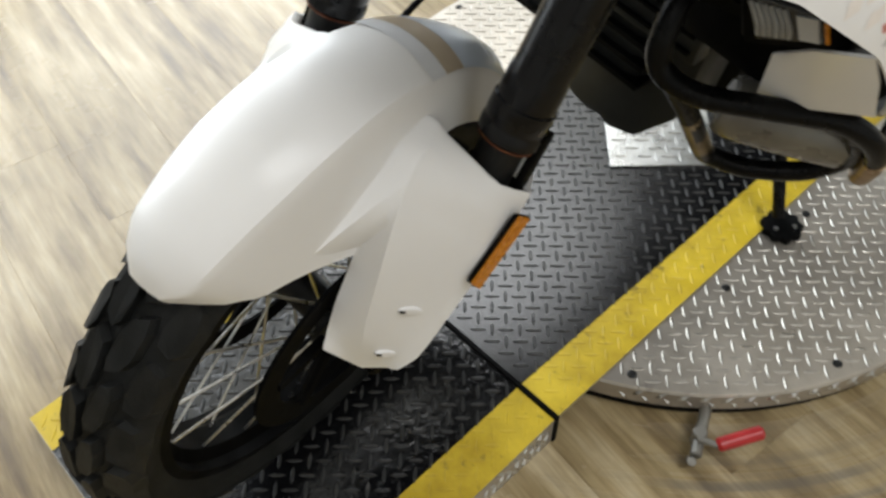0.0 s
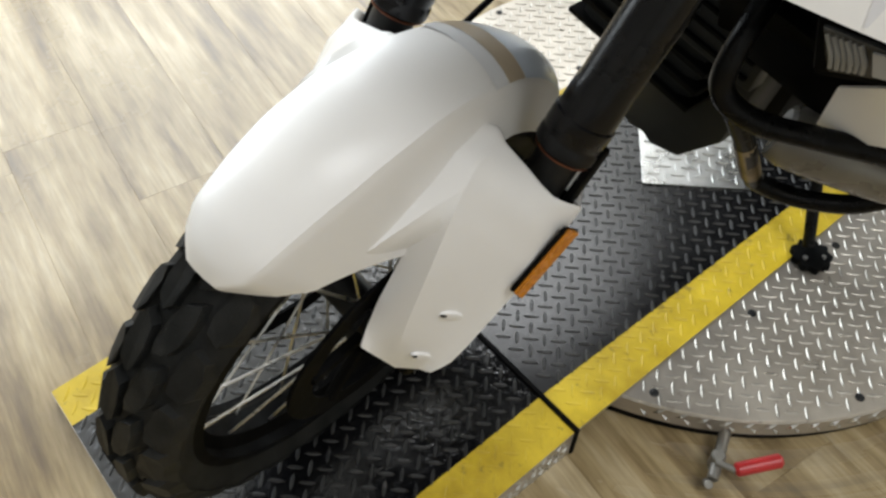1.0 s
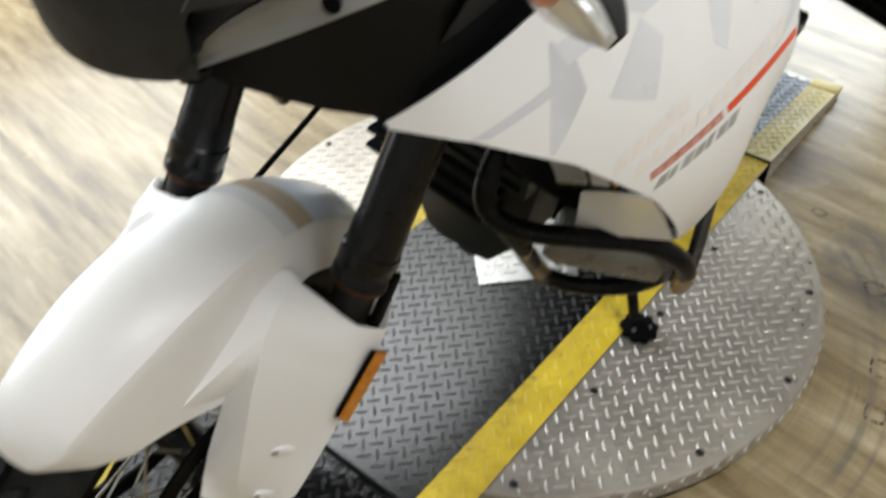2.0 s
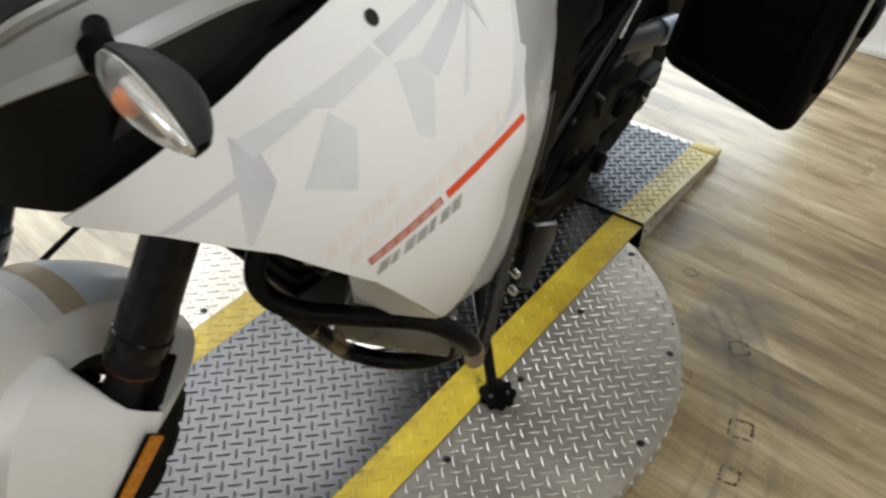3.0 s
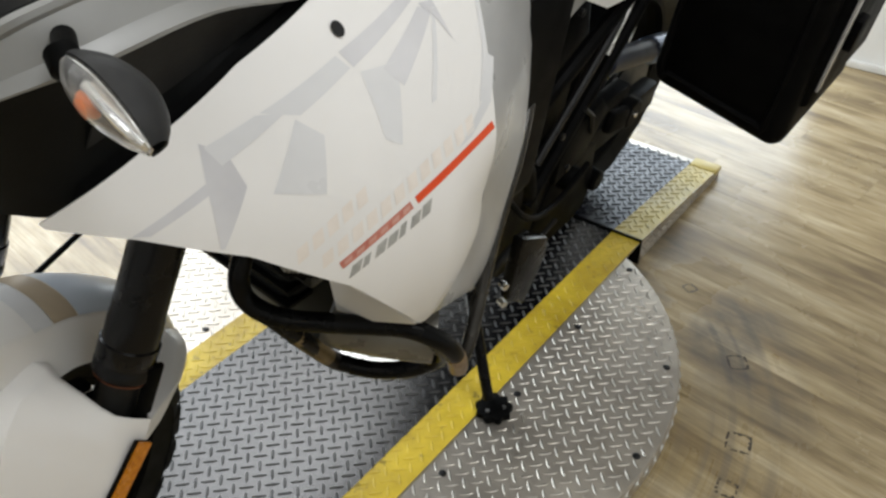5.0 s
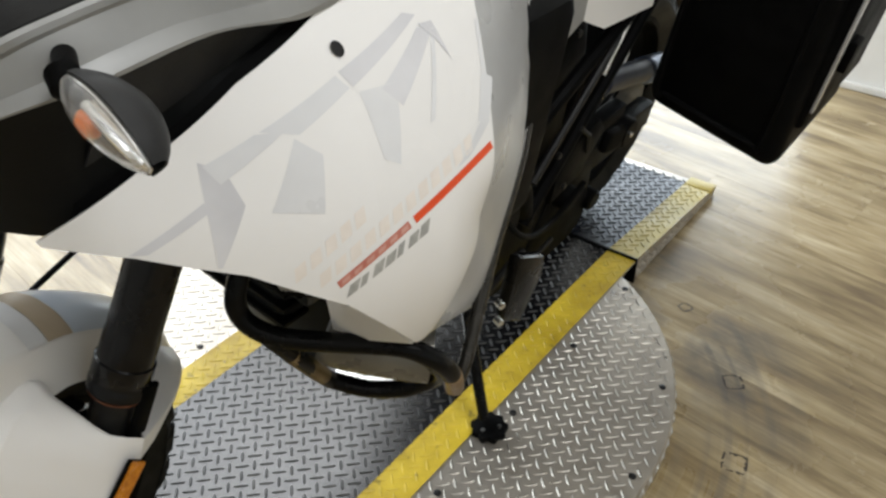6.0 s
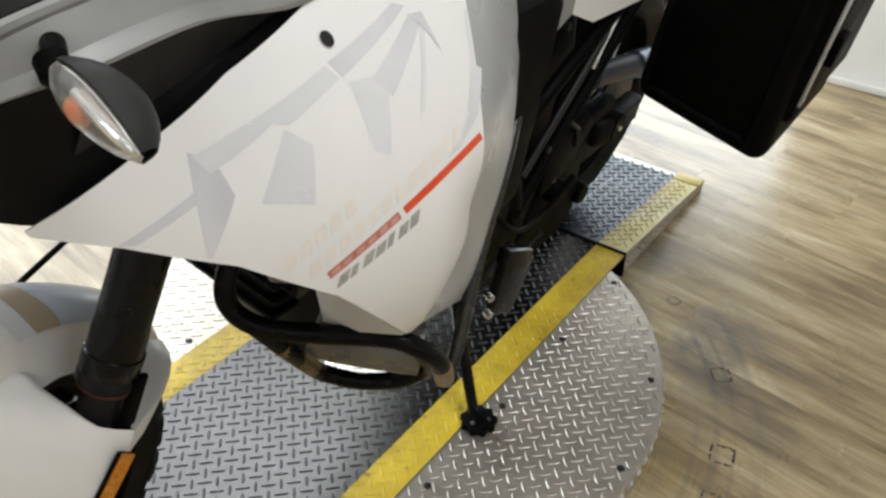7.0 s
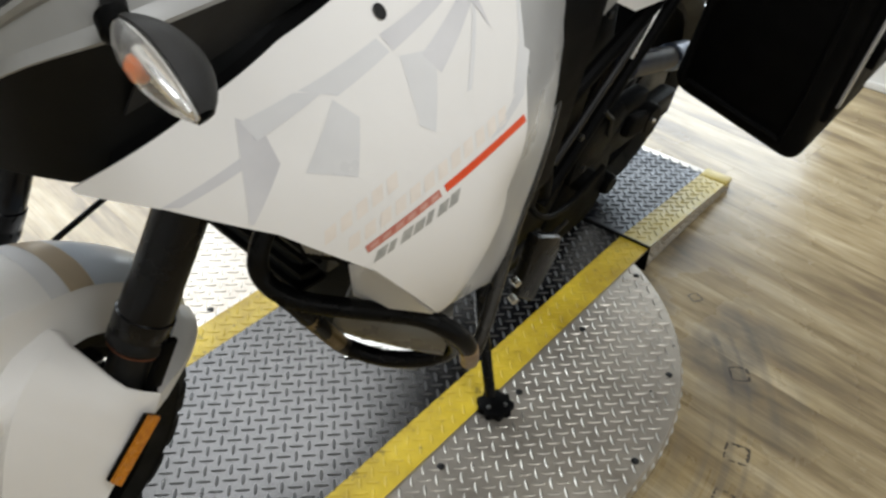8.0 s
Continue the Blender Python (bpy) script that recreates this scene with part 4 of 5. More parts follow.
# grey nose panel, black inner panel and headlamp
for s in (-1, 1):
    e = smooth_line([(0.095, -0.866, 0.985), (0.16, -0.842, 1.035), (0.225, -0.815, 1.088), (0.25, -0.745, 1.103), (0.254, -0.65, 1.110), (0.256, -0.552, 1.095), (0.262, -0.47, 1.118)], 5)
    f = smooth_line([(0.088, -0.870, 1.000), (0.138, -0.850, 1.050), (0.185, -0.83, 1.094), (0.215, -0.80, 1.132), (0.222, -0.74, 1.145), (0.228, -0.62, 1.16), (0.24, -0.50, 1.19)], 5)
    rows = []
    for a, b in zip(e, f):
        rows.append([Vector((s, 1, 1)) * p for p in (a, a.lerp(b, 0.08) + Vector((0.002, -0.001, 0)), a.lerp(b, 0.2) + Vector((0.001, 0, 0)), a.lerp(b, 0.3) + Vector((-0.002, 0.001, 0)), a.lerp(b, 0.78) + Vector((-0.002, 0.001, 0)), a.lerp(b, 0.86) + Vector((0.001, 0, 0)), a.lerp(b, 0.95) + Vector((0.002, -0.001, 0)), b)])
    if s < 0:
        rows = rows[14:]
    nose = part("nose_panel", sheet(rows, 0.002), PEARL, bike, "silver-grey nose panel", angle=20)
    lowl = smooth_line([(0.088, -0.858, 0.975), (0.12, -0.825, 0.958), (0.165, -0.79, 0.95), (0.2, -0.76, 0.957), (0.222, -0.70, 1.0), (0.236, -0.62, 1.055), (0.245, -0.555, 1.085)], 5)
    upl = [p + Vector((-0.022, 0.01, 0.002)) for p in e[:len(lowl)]]
    part("inner_panel", sheet([[Vector((s, 1, 1)) * p for p in (a, a.lerp(b, 0.5) + Vector((-0.01, 0, 0)), b)] for a, b in zip(lowl, upl)], 0.003), INNERPANEL, bike, "matt charcoal inner fairing panel")
    m0, m1 = Vector((0.082, -0.866, 0.972)), Vector((0.125, -0.835, 1.21))
    beak = [[Vector((s, 1, 1)) * p for p in (m0.lerp(m1, k / 30), m0.lerp(m1, k / 30).lerp(q, 0.5) + Vector((0.004, -0.006, 0)), q + Vector((-0.003, 0.003, 0)))] for k, q in enumerate(f)]
    part("beak_side", sheet(beak, 0.002), GREYPANEL, bike, "dull black side of the beak")
    grey = [[Vector((s, 1, 1)) * (p + Vector((0.003, -0.002, 0))) for p in (a.lerp(b, 0.34) + Vector((-0.010, 0, 0)), a.lerp(b, 0.7) + Vector((-0.004, 0, 0)), b)] for a, b in zip(lowl[16:], upl[16:])]
    part("panel_strip", sheet(grey, 0.002), GREYPANEL, bike, "dull dark grey strip under the nose panel")
    hb = rod(Vector((s, 1, 1)) * Vector((0.187, -0.828, 1.069)), Vector((s, 1, 1)) * Vector((0.1895, -0.8345, 1.0715)), 0.0062, 14)
    if s > 0:
        part("panel_hole", hb, BLACK, nose)
rows = []
for k in range(11):
    u = -1 + k / 5
    x = 0.1 * u
    yy = -0.90 + 0.035 * u * u
    rows.append([(x * 0.75, yy + 0.07, 0.925 + 0.03 * u * u), (x, yy, 0.96 + 0.02 * u * u), (x * 1.05, yy - 0.012, 1.03), (x * 1.15, yy + 0.01, 1.10), (x * 1.25, yy + 0.05, 1.2)])
part("mask_filler", box(0.0, 0.078, -0.86, -0.80, 0.95, 1.06, 0.01), BLACK, bike, "black inner of the headlamp nose")
lamp = part("headlamp_mask", sheet(rows, 0.004), GREYPANEL, bike, "dull charcoal headlamp surround")
for s in (-1, 1):
    quad = [[(0.055, -0.908, 1.052), (0.09, -0.908, 1.06), (0.125, -0.902, 1.075)], [(0.055, -0.902, 1.10), (0.095, -0.898, 1.108), (0.135, -0.88, 1.12)], [(0.05, -0.885, 1.165), (0.095, -0.88, 1.17), (0.14, -0.86, 1.18)]]
    lens = part("headlamp_lens", sheet([[Vector((s, 1, 1)) * Vector(p) for p in r] for r in quad], 0.003), HEADGLASS, lamp, "clear headlamp lens")
    lens.visible_shadow = False
    part("lamp_bowl", sheet([[Vector((s, 1, 1)) * (Vector(p) + Vector((-0.006, 0.016, 0.004))) for p in r] for r in quad], 0.002), BOWL, lamp, "faceted bright lamp bowl")
    part("lamp_shroud", sheet([[Vector((s, 1, 1)) * Vector(p) for p in r] for r in (((0.13, -0.895, 1.06), (0.17, -0.83, 1.07)), ((0.145, -0.872, 1.12), (0.19, -0.80, 1.12)), ((0.15, -0.85, 1.19), (0.2, -0.77, 1.2)))], 0.004), GREYPANEL, lamp, "dull charcoal lamp shroud side")
# turn signals
for s in (-1, 1):
    S = Matrix.Diagonal((s, 1, 1, 1))
    st = part("turn_signal", moved(sweep([(0.235, -0.758, 1.122), (0.252, -0.768, 1.124), (0.258, -0.774, 1.124), (0.266, -0.778, 1.122), (0.280, -0.776, 1.118)], 0.012, 16, None, True, [0.008, 0.008, 0.0115, 0.0105, 0.006]), S), BLACK, bike, "turn signal with clear lens and amber bulb")
    axis = Matrix.Translation((0.3065, -0.779, 1.116)) @ pose(0, 0, 0, 0, 21, 0) @ pose(0, 0, 0, 11, 0, 0)
    body, lens, seat_ring = [], [], []
    for k in range(17):
        u = k / 16
        x = -0.037 + 0.076 * u
        w = 0.0205 * (math.sin(math.pi * (0.06 + 0.88 * u)) ** 0.7) * (1.1 - 0.25 * u)
        deep = math.sin(math.pi * (0.05 + 0.9 * u)) ** 0.6
        body.append([(x, 0.027 * math.sin(t) ** 0.85 * deep * (0.85 + 0.25 * u), w * math.cos(t)) for t in [q * math.pi / 10 for q in range(11)]])
        lens.append([(x, -0.017 * math.sin(t) ** 0.8 * deep * (1.15 - 0.5 * u), 0.95 * w * math.cos(t)) for t in [q * math.pi / 10 for q in range(11)]])
        seat_ring.append([(x, -0.001, w * 0.9), (x, 0.004 * deep, 0), (x, -0.001, -w * 0.9)])
    part("housing", moved(sheet(body, -0.0015), S @ axis), GREYPANEL, st, "dull dark grey signal housing")
    part("lens", moved(sheet(lens, 0.0015), S @ axis), GLASS, st, "clear ribbed lens").visible_shadow = False
    part("reflector_bowl", moved(sheet(seat_ring, 0.001), S @ axis), CHROME, st, "bright reflector bowl")
    bb = bmesh.new()
    bmesh.ops.create_uvsphere(bb, u_segments=14, v_segments=9, radius=0.0095)
    bmesh.ops.scale(bb, vec=(1, 0.7, 1), verts=bb.verts)
    bmesh.ops.translate(bb, vec=(-0.006, -0.009, 0.0), verts=bb.verts)
    # added bright crescent in place of the ceiling's reflection in the bowl
    part("highlight_strip", moved(sweep(smooth_line([(-0.012, -0.006, 0.010), (0.006, -0.0075, 0.0115), (0.022, -0.006, 0.0085), (0.034, -0.003, 0.003)], 4), 0.0034, 10), S @ axis), CHROME, st, "bright strip standing in for the reflector's highlight")
    part("bulb", moved(bb, S @ axis), AMBER, st, "amber bulb")

# auxiliary lamp tucked under the fairing
def slab_of(corners, back, bev=0.0):
    """A plate with the given front corners, drawn back by a vector."""
    tmp = bmesh.new()
    f = [tmp.verts.new(Vector(p)) for p in corners]
    r = [tmp.verts.new(Vector(p) + Vector(back)) for p in corners]
    tmp.faces.new(f)
    tmp.faces.new(r[::-1])
    for k in range(len(f)):
        j = (k + 1) % len(f)
        tmp.faces.new((f[k], r[k], r[j], f[j]))
    if bev:
        bmesh.ops.recalc_face_normals(tmp, faces=tmp.faces)
        bmesh.ops.bevel(tmp, geom=tmp.edges[:], offset=bev, segments=2, affect="EDGES", profile=0.5)
    return tmp


for s in (-1, 1):
    S = Matrix.Diagonal((s, 1, 1, 1))
    aux = part("auxiliary_lamp", moved(slab_of([(0.225, -0.596, 0.862), (0.252, -0.588, 0.797), (0.328, -0.560, 0.826), (0.317, -0.564, 0.866)], (-0.02, 0.07, -0.01), 0.007), S), BLACK, bike, "auxiliary lamp under the fairing")
    lens = [Vector(p) for p in ((0.240, -0.597, 0.847), (0.261, -0.589, 0.811), (0.309, -0.572, 0.830), (0.298, -0.576, 0.853))]
    part("lamp_lens", moved(slab_of(lens, (-0.004, 0.012, 0), 0.002), S), SMOKELENS, aux, "dark glossy lamp lens with bright ribs")
    for k in range(6):
        u = 0.06 + 0.088 * k
        p, q = lens[0].lerp(lens[3], u), lens[1].lerp(lens[2], u)
        mid = p.lerp(q, 0.5) + Vector((0.004, -0.002, 0))
        part("lens_rib", moved(sweep(smooth_line([p.lerp(q, 0.12), mid, p.lerp(q, 0.88)], 4), 0.0021 + 0.0004 * (k % 2), 8), S), PEARL, aux)
    p, q = lens[0].lerp(lens[3], 0.66), lens[1].lerp(lens[2], 0.66)
    part("lens_window", moved(slab_of([p.lerp(q, 0.15) + Vector((0.001, -0.003, 0)), p.lerp(q, 0.85) + Vector((0.001, -0.003, 0)), lens[1].lerp(lens[2], 0.93).lerp(lens[0].lerp(lens[3], 0.93), 0.1) + Vector((0.001, -0.003, 0)), lens[0].lerp(lens[3], 0.93).lerp(lens[1].lerp(lens[2], 0.93), 0.1) + Vector((0.001, -0.003, 0))], (0, 0.003, 0)), S), SILVER, aux, "pale flat part of the lens")
    part("amber_edge", moved(sweep([lens[3].lerp(lens[2], 0.1) + Vector((0.004, -0.002, 0)), lens[3].lerp(lens[2], 0.8) + Vector((0.004, -0.002, 0))], 0.002, 8), S), ORANGE, aux, "thin amber lamp edge")
    part("yellow_sticker", moved(slab_of([(0.236, -0.597, 0.868), (0.241, -0.596, 0.858), (0.266, -0.588, 0.862), (0.262, -0.589, 0.872)], (0, 0.002, 0)), S), LIME, aux, "small yellow sticker")

# crash bars, loops on both sides
for s in (-1, 1):
    def mir(pts):
        return [Vector((s * x, y, z)) for x, y, z in pts]
    bar = part("crash_bar", sweep(smooth_line(mir([(0.12, -0.40, 0.80), (0.165, -0.53, 0.79), (0.178, -0.574, 0.752), (0.19, -0.578, 0.715), (0.227, -0.562, 0.70), (0.28, -0.525, 0.702), (0.335, -0.478, 0.700), (0.366, -0.452, 0.683), (0.380, -0.430, 0.652), (0.376, -0.404, 0.600)]), 6), 0.0122, 14), TUBE, bike, "black tubular crash bar")
    part("rear_stay", sweep(smooth_line(mir([(0.376, -0.403, 0.598), (0.372, -0.380, 0.632), (0.334, -0.30, 0.72), (0.302, -0.22, 0.80), (0.25, -0.12, 0.87)]), 6), 0.0088, 14), STAY, bar, "thinner glossy stay running back to the frame")
    part("lower_loop", sweep(smooth_line(mir([(0.205, -0.565, 0.695), (0.222, -0.53, 0.64), (0.232, -0.482, 0.567), (0.243, -0.466, 0.551), (0.28, -0.447, 0.551), (0.325, -0.425, 0.572), (0.352, -0.412, 0.605), (0.360, -0.425, 0.640), (0.352, -0.455, 0.685)]), 6), 0.0115, 14), TUBE, bar, "lower loop of the crash bar")
    part("bronze_sleeve", sweep(mir([(0.221, -0.533, 0.644), (0.2315, -0.484, 0.570)]), 0.0119, 14), BRONZE, bar, "worn bronze sleeve")
    part("bronze_tip", sweep(smooth_line(mir([(0.3805, -0.4275, 0.647), (0.3795, -0.4165, 0.625), (0.3758, -0.4035, 0.599)]), 4), 0.0126, 14), GOLD, bar, "worn bronze bar end")

# engine guard, engine, radiator
eng = part("engine", box(-0.09, 0.17, -0.27, 0.12, 0.42, 0.66, 0.03), ENGINE, bike, "dark cast engine block")
part("clutch_cover", rod((0.165, -0.02, 0.50), (0.2, -0.02, 0.50), 0.08, 32, None, 0.012), ENGINE, eng, "round dark clutch cover")
part("alternator_cover", rod((0.165, -0.17, 0.52), (0.195, -0.17, 0.52), 0.06, 28, None, 0.01), ENGINE, eng)
part("front_cylinder", box(-0.1, 0.1, -0.42, -0.22, 0.5, 0.76, 0.02, pose(0, 0, 0, 0, 0, 0)), CHARCOAL, eng, "finned front cylinder")
for k in range(7):
    part("fin", box(-0.108, 0.108, -0.43, -0.21, 0.52 + k * 0.03, 0.527 + k * 0.03), ENGINE, eng, smooth=False)
rad = part("radiator", box(-0.17, 0.17, -0.45, -0.42, 0.62, 0.86, 0.006), CHARCOAL, bike, "dark grey radiator")
for k in range(10):
    part("slat", box(-0.16, 0.16, -0.455, -0.45, 0.635 + k * 0.023, 0.639 + k * 0.023), BLACK, rad, smooth=False)
for s in (-1, 1):
    barrel = part("tank_drum", sweep(smooth_line([(s * x, y, z) for x, y, z in ((0.232, -0.482, 0.640), (0.240, -0.478, 0.639), (0.29, -0.446, 0.636), (0.34, -0.412, 0.634))], 3), 0.034, 28, None, True, [0.024, 0.029, 0.032, 0.034, 0.035, 0.035, 0.035, 0.035, 0.035, 0.034]), DRUM, bike, "glossy grey drum inside the crash bar")
    part("drum_rim", sweep([(s * 0.231, -0.4825, 0.640), (s * 0.236, -0.480, 0.6395)], 0.026, 24), SILVER, barrel, "pale rim of the drum")
    if s > 0:
        part("lower_tank", sheet([[(s * 0.25, -0.47, 0.74), (s * 0.1, -0.5, 0.76)], [(s * 0.24, -0.40, 0.655), (s * 0.1, -0.43, 0.63)], [(s * 0.30, -0.2, 0.62), (s * 0.14, -0.2, 0.5)]], 0.01), BLACK, bike, "black lower tank")
    part("inner_tank", box(s * 0.12, s * 0.285, -0.47, -0.1, 0.66, 1.0, 0.03), BLACK, bike, "black inner tank side")
part("engine_cover", box(-0.14, -0.08, -0.12, 0.22, 0.46, 0.64, 0.025), ENGINE, bike, "dark engine side cover")
part("muffler_can", rod((-0.2, 0.2, 0.5), (-0.26, 0.78, 0.66), 0.062, 24, None, 0.015), BLACK, bike, "black exhaust can")
part("fuel_tank", box(-0.2, 0.2, -0.5, 0.0, 0.85, 1.08, 0.06, seg=3), BLACK, bike, "black tank shell")
part("cross_bracket", prism([(-0.012, 0.392), (0.02, 0.384), (0.045, 0.39), (0.062, 0.382), (0.107, 0.40), (0.122, 0.425), (0.15, 0.47), (0.155, 0.6), (-0.034, 0.6), (-0.034, 0.427)], 0.29, 0.38, None, 0.004, Matrix(((1, 0, 0, 0), (0, 0, -1, 0), (0, 1, 0, 0), (0, 0, 0, 1)))), CHARCOAL, bike, "charcoal bracket ahead of the engine")

SIDEWAYS = Matrix(((0, 0, 1, 0), (1, 0, 0, 0), (0, 1, 0, 0), (0, 0, 0, 1)))
part("belly_cover", prism([(0.0, 0.33), (0.05, 0.26), (0.14, 0.205), (0.3, 0.185), (0.36, 0.22), (0.36, 0.45), (0.0, 0.45)], 0.02, 0.145, None, 0.012, SIDEWAYS), ENGINE, bike, "black cover under the engine")
part("stand_arm", prism([(0.2, 0.21), (0.34, 0.182), (0.44, 0.185), (0.485, 0.205), (0.5, 0.25), (0.46, 0.40), (0.3, 0.45)], 0.098, 0.15, None, 0.01, SIDEWAYS), BLACK, bike, "black folded centre stand arm")
part("stand_pad", rod((0.12, 0.5, 0.275), (0.165, 0.5, 0.275), 0.026, 18, None, 0.005), BLACK, bike, "round black stop pad")
part("stand_spring", sweep(smooth_line([(0.165, 0.12, 0.30), (0.17, 0.2, 0.275), (0.168, 0.3, 0.285)], 5), 0.006, 8), DARK, bike, "dark return spring")

# frame, swingarm, seat, tail
fr = bmesh.new()
for s in (-1, 1):
    sweep(smooth_line([(0.06 * s, -0.52, 0.96), (0.16 * s, -0.3, 0.82), (0.19 * s, 0.0, 0.62), (0.17 * s, 0.14, 0.42)], 6), 0.018, 12, fr)
    sweep(smooth_line([(0.17 * s, 0.02, 0.62), (0.18 * s, 0.25, 0.76), (0.17 * s, 0.6, 0.9)], 5), 0.014, 10, fr)
    sweep([(0.185 * s, 0.1, 0.45), (0.17 * s, 0.5, 0.84)], 0.012, 10, fr)
part("frame", fr, BLACK, bike, "black tubular trellis frame")
sw = bmesh.new()
for s in (-1, 1):
    box(0.1 * s, 0.145 * s, 0.12, 0.76, -0.03, 0.04, 0.012, pose(0, 0, 0.385), bm=sw)
box(-0.12, 0.12, 0.16, 0.26, -0.03, 0.05, 0.012, pose(0, 0, 0.385), bm=sw)
part("swingarm", sw, ENGINE, bike, "dark swingarm")
part("seat", box(-0.15, 0.15, 0.0, 0.66, 0.86, 0.96, 0.04, seg=3), BLACK, bike, "black seat")
part("tail_panel", sheet([[(0.2, 0.10, 0.861), (0.195, 0.09, 0.91)], [(0.2, 0.187, 0.82), (0.195, 0.2, 0.93)], [(0.2, 0.375, 0.803), (0.19, 0.4, 0.95)]], 0.006), WHITE, bike, "white tail panel")
part("seat_cowl", sheet([[(0.262, -0.152, 0.900), (0.262, -0.197, 0.995), (0.2, -0.22, 1.08)], [(0.256, -0.078, 0.905), (0.25, -0.09, 0.99), (0.18, -0.1, 1.05)], [(0.252, -0.020, 0.921), (0.24, -0.0, 0.985), (0.16, 0.05, 1.02)]], 0.004), PEARL, bike, "silver-grey side cowl")
part("cowl_tab", box(0.258, 0.264, -0.155, -0.138, 0.86, 0.91, 0.001), PEARL, bike, "pale plastic tab")
pipe = part("muffler", rod((0.12, 0.44, 0.585), (0.13, 0.655, 0.54), 0.026, 20, None, 0.008), BLUE, bike, "dark blue exhaust pipe")
part("pipe_collar", rod((0.13, 0.645, 0.542), (0.135, 0.74, 0.522), 0.031, 20, None, 0.006), COLLAR, pipe, "pale blue metal collar")
part("rear_shroud", moved(box(-0.02, 0.02, -0.13, 0.13, -0.12, 0.12, 0.02), pose(0.13, 0.14, 0.72, 20, 0, 0)), BLACK, bike, "black side cover")
part("seat_rail", sweep([(0.185, 0.099, 0.546), (0.182, 0.296, 0.744), (0.17, 0.42, 0.86)], 0.0075, 10), DARK, bike, "black diagonal seat rail")
part("rail_stay", sweep([(0.19, 0.27, 0.70), (0.185, 0.335, 0.79)], 0.004, 8), ALU, bike, "bright cable stay")
part("brake_hose", sweep(smooth_line([(0.2, -0.08, 0.62), (0.215, 0.05, 0.47), (0.2, 0.2, 0.41), (0.19, 0.33, 0.43)], 6), 0.006, 8), BLACK, bike, "black rubber hose")
part("rear_set_plate", prism([(0.2, 0.44), (0.3, 0.46), (0.37, 0.54), (0.33, 0.58), (0.25, 0.56), (0.2, 0.5)], 0.176, 0.186, None, 0.003, Matrix(((0, 0, 1, 0), (1, 0, 0, 0), (0, 1, 0, 0), (0, 0, 0, 1)))), ENGINE, bike, "dark footrest plate")
part("plate_edge", sweep([(0.188, 0.24, 0.60), (0.19, 0.285, 0.565), (0.19, 0.30, 0.52)], 0.005, 8), DARK, bike)
for q in ((0.19, 0.22, 0.48), (0.19, 0.16, 0.58), (0.186, 0.12, 0.83)):
    part("frame_bolt", rod(q, (q[0] + 0.008, q[1], q[2]), 0.007, 10, None, 0.002), DARK, bike)
part("chain_tensioner", rod((0.14, 0.30, 0.40), (0.19, 0.30, 0.40), 0.028, 18, None, 0.004), ENGINE, bike, "dark pivot boss")
part("chain_guard", box(0.09, 0.13, 0.16, 0.62, 0.43, 0.47, 0.008), BLACK, bike, "black chain guard")
part("pillion_bracket", moved(box(0.2, 0.222, -0.05, 0.05, -0.024, 0.024, 0.01), pose(0.01, 0.335, 0.552, -14, 0, 0)), BLACK, bike, "black pillion peg bracket")
part("bracket_eye", rod((0.205, 0.382, 0.546), (0.234, 0.382, 0.546), 0.031, 24, None, 0.004), BLACK, bike, "round eye of the peg bracket")
part("bracket_bolt", rod((0.232, 0.376, 0.550), (0.240, 0.376, 0.550), 0.0065, 12, None, 0.002), ALU, bike, "bright bracket bolt")
lv = bmesh.new()
sweep(smooth_line([(0.215, 0.06, 0.43), (0.225, -0.06, 0.42), (0.25, -0.15, 0.425)], 5), 0.008, 10, lv)
part("shift_lever", lv, DARK, bike, "dark gear shift lever")
part("shift_rubber", prism([(-0.094, 0.556), (0.004, 0.498), (0.012, 0.452), (-0.028, 0.36), (-0.098, 0.42)], 0.262, 0.284, None, 0.006, Matrix(((0, 0, 1, 0), (1, 0, 0, 0), (0, 1, 0, 0), (0, 0, 0, 1)))), TUBE, bike, "dark rubber pedal pad")
for q in ((0.30, -0.175, 0.53), (0.30, -0.165, 0.485)):
    part("lever_bolt", rod(q, (q[0] + 0.012, q[1] - 0.004, q[2]), 0.006, 10), ALU, bike)

# unseen discs at the rear hub, added to keep reflections off the strip
SPROCKET = pose(*REARC)
part("added_sprocket", moved(revolve([(0.082, 0.03), (0.082, 0.108), (0.088, 0.108), (0.088, 0.03)], 48), SPROCKET), DARK, rear_w, "dark rear sprocket, added to block reflections")
part("added_rotor", moved(revolve([(-0.088, 0.06), (-0.088, 0.13), (-0.083, 0.13), (-0.083, 0.06)], 48), SPROCKET), DARK, rear_w, "dark rear brake rotor, added to block reflections")
# added sheet and box that darken the rear strip by blocking bright walls
hug = [[(x, REARC[1] - rr * math.cos(radians(a)), REARC[2] + rr * math.sin(radians(a))) for x, rr in ((-0.095, 0.30), (-0.085, 0.338), (-0.04, 0.35), (0.04, 0.35), (0.085, 0.338), (0.095, 0.30))] for a in range(-40, 121, 8)]
part("hugger_blocker", sheet(hug, 0.003), BLACK, bike, "unseen black sheet round the rear tyre, added to block reflections")
part("airbox_blocker", box(-0.11, 0.11, 0.14, 0.36, 0.45, 0.86, 0.03), BLACK, bike, "unseen black box under the seat, added to block reflections")

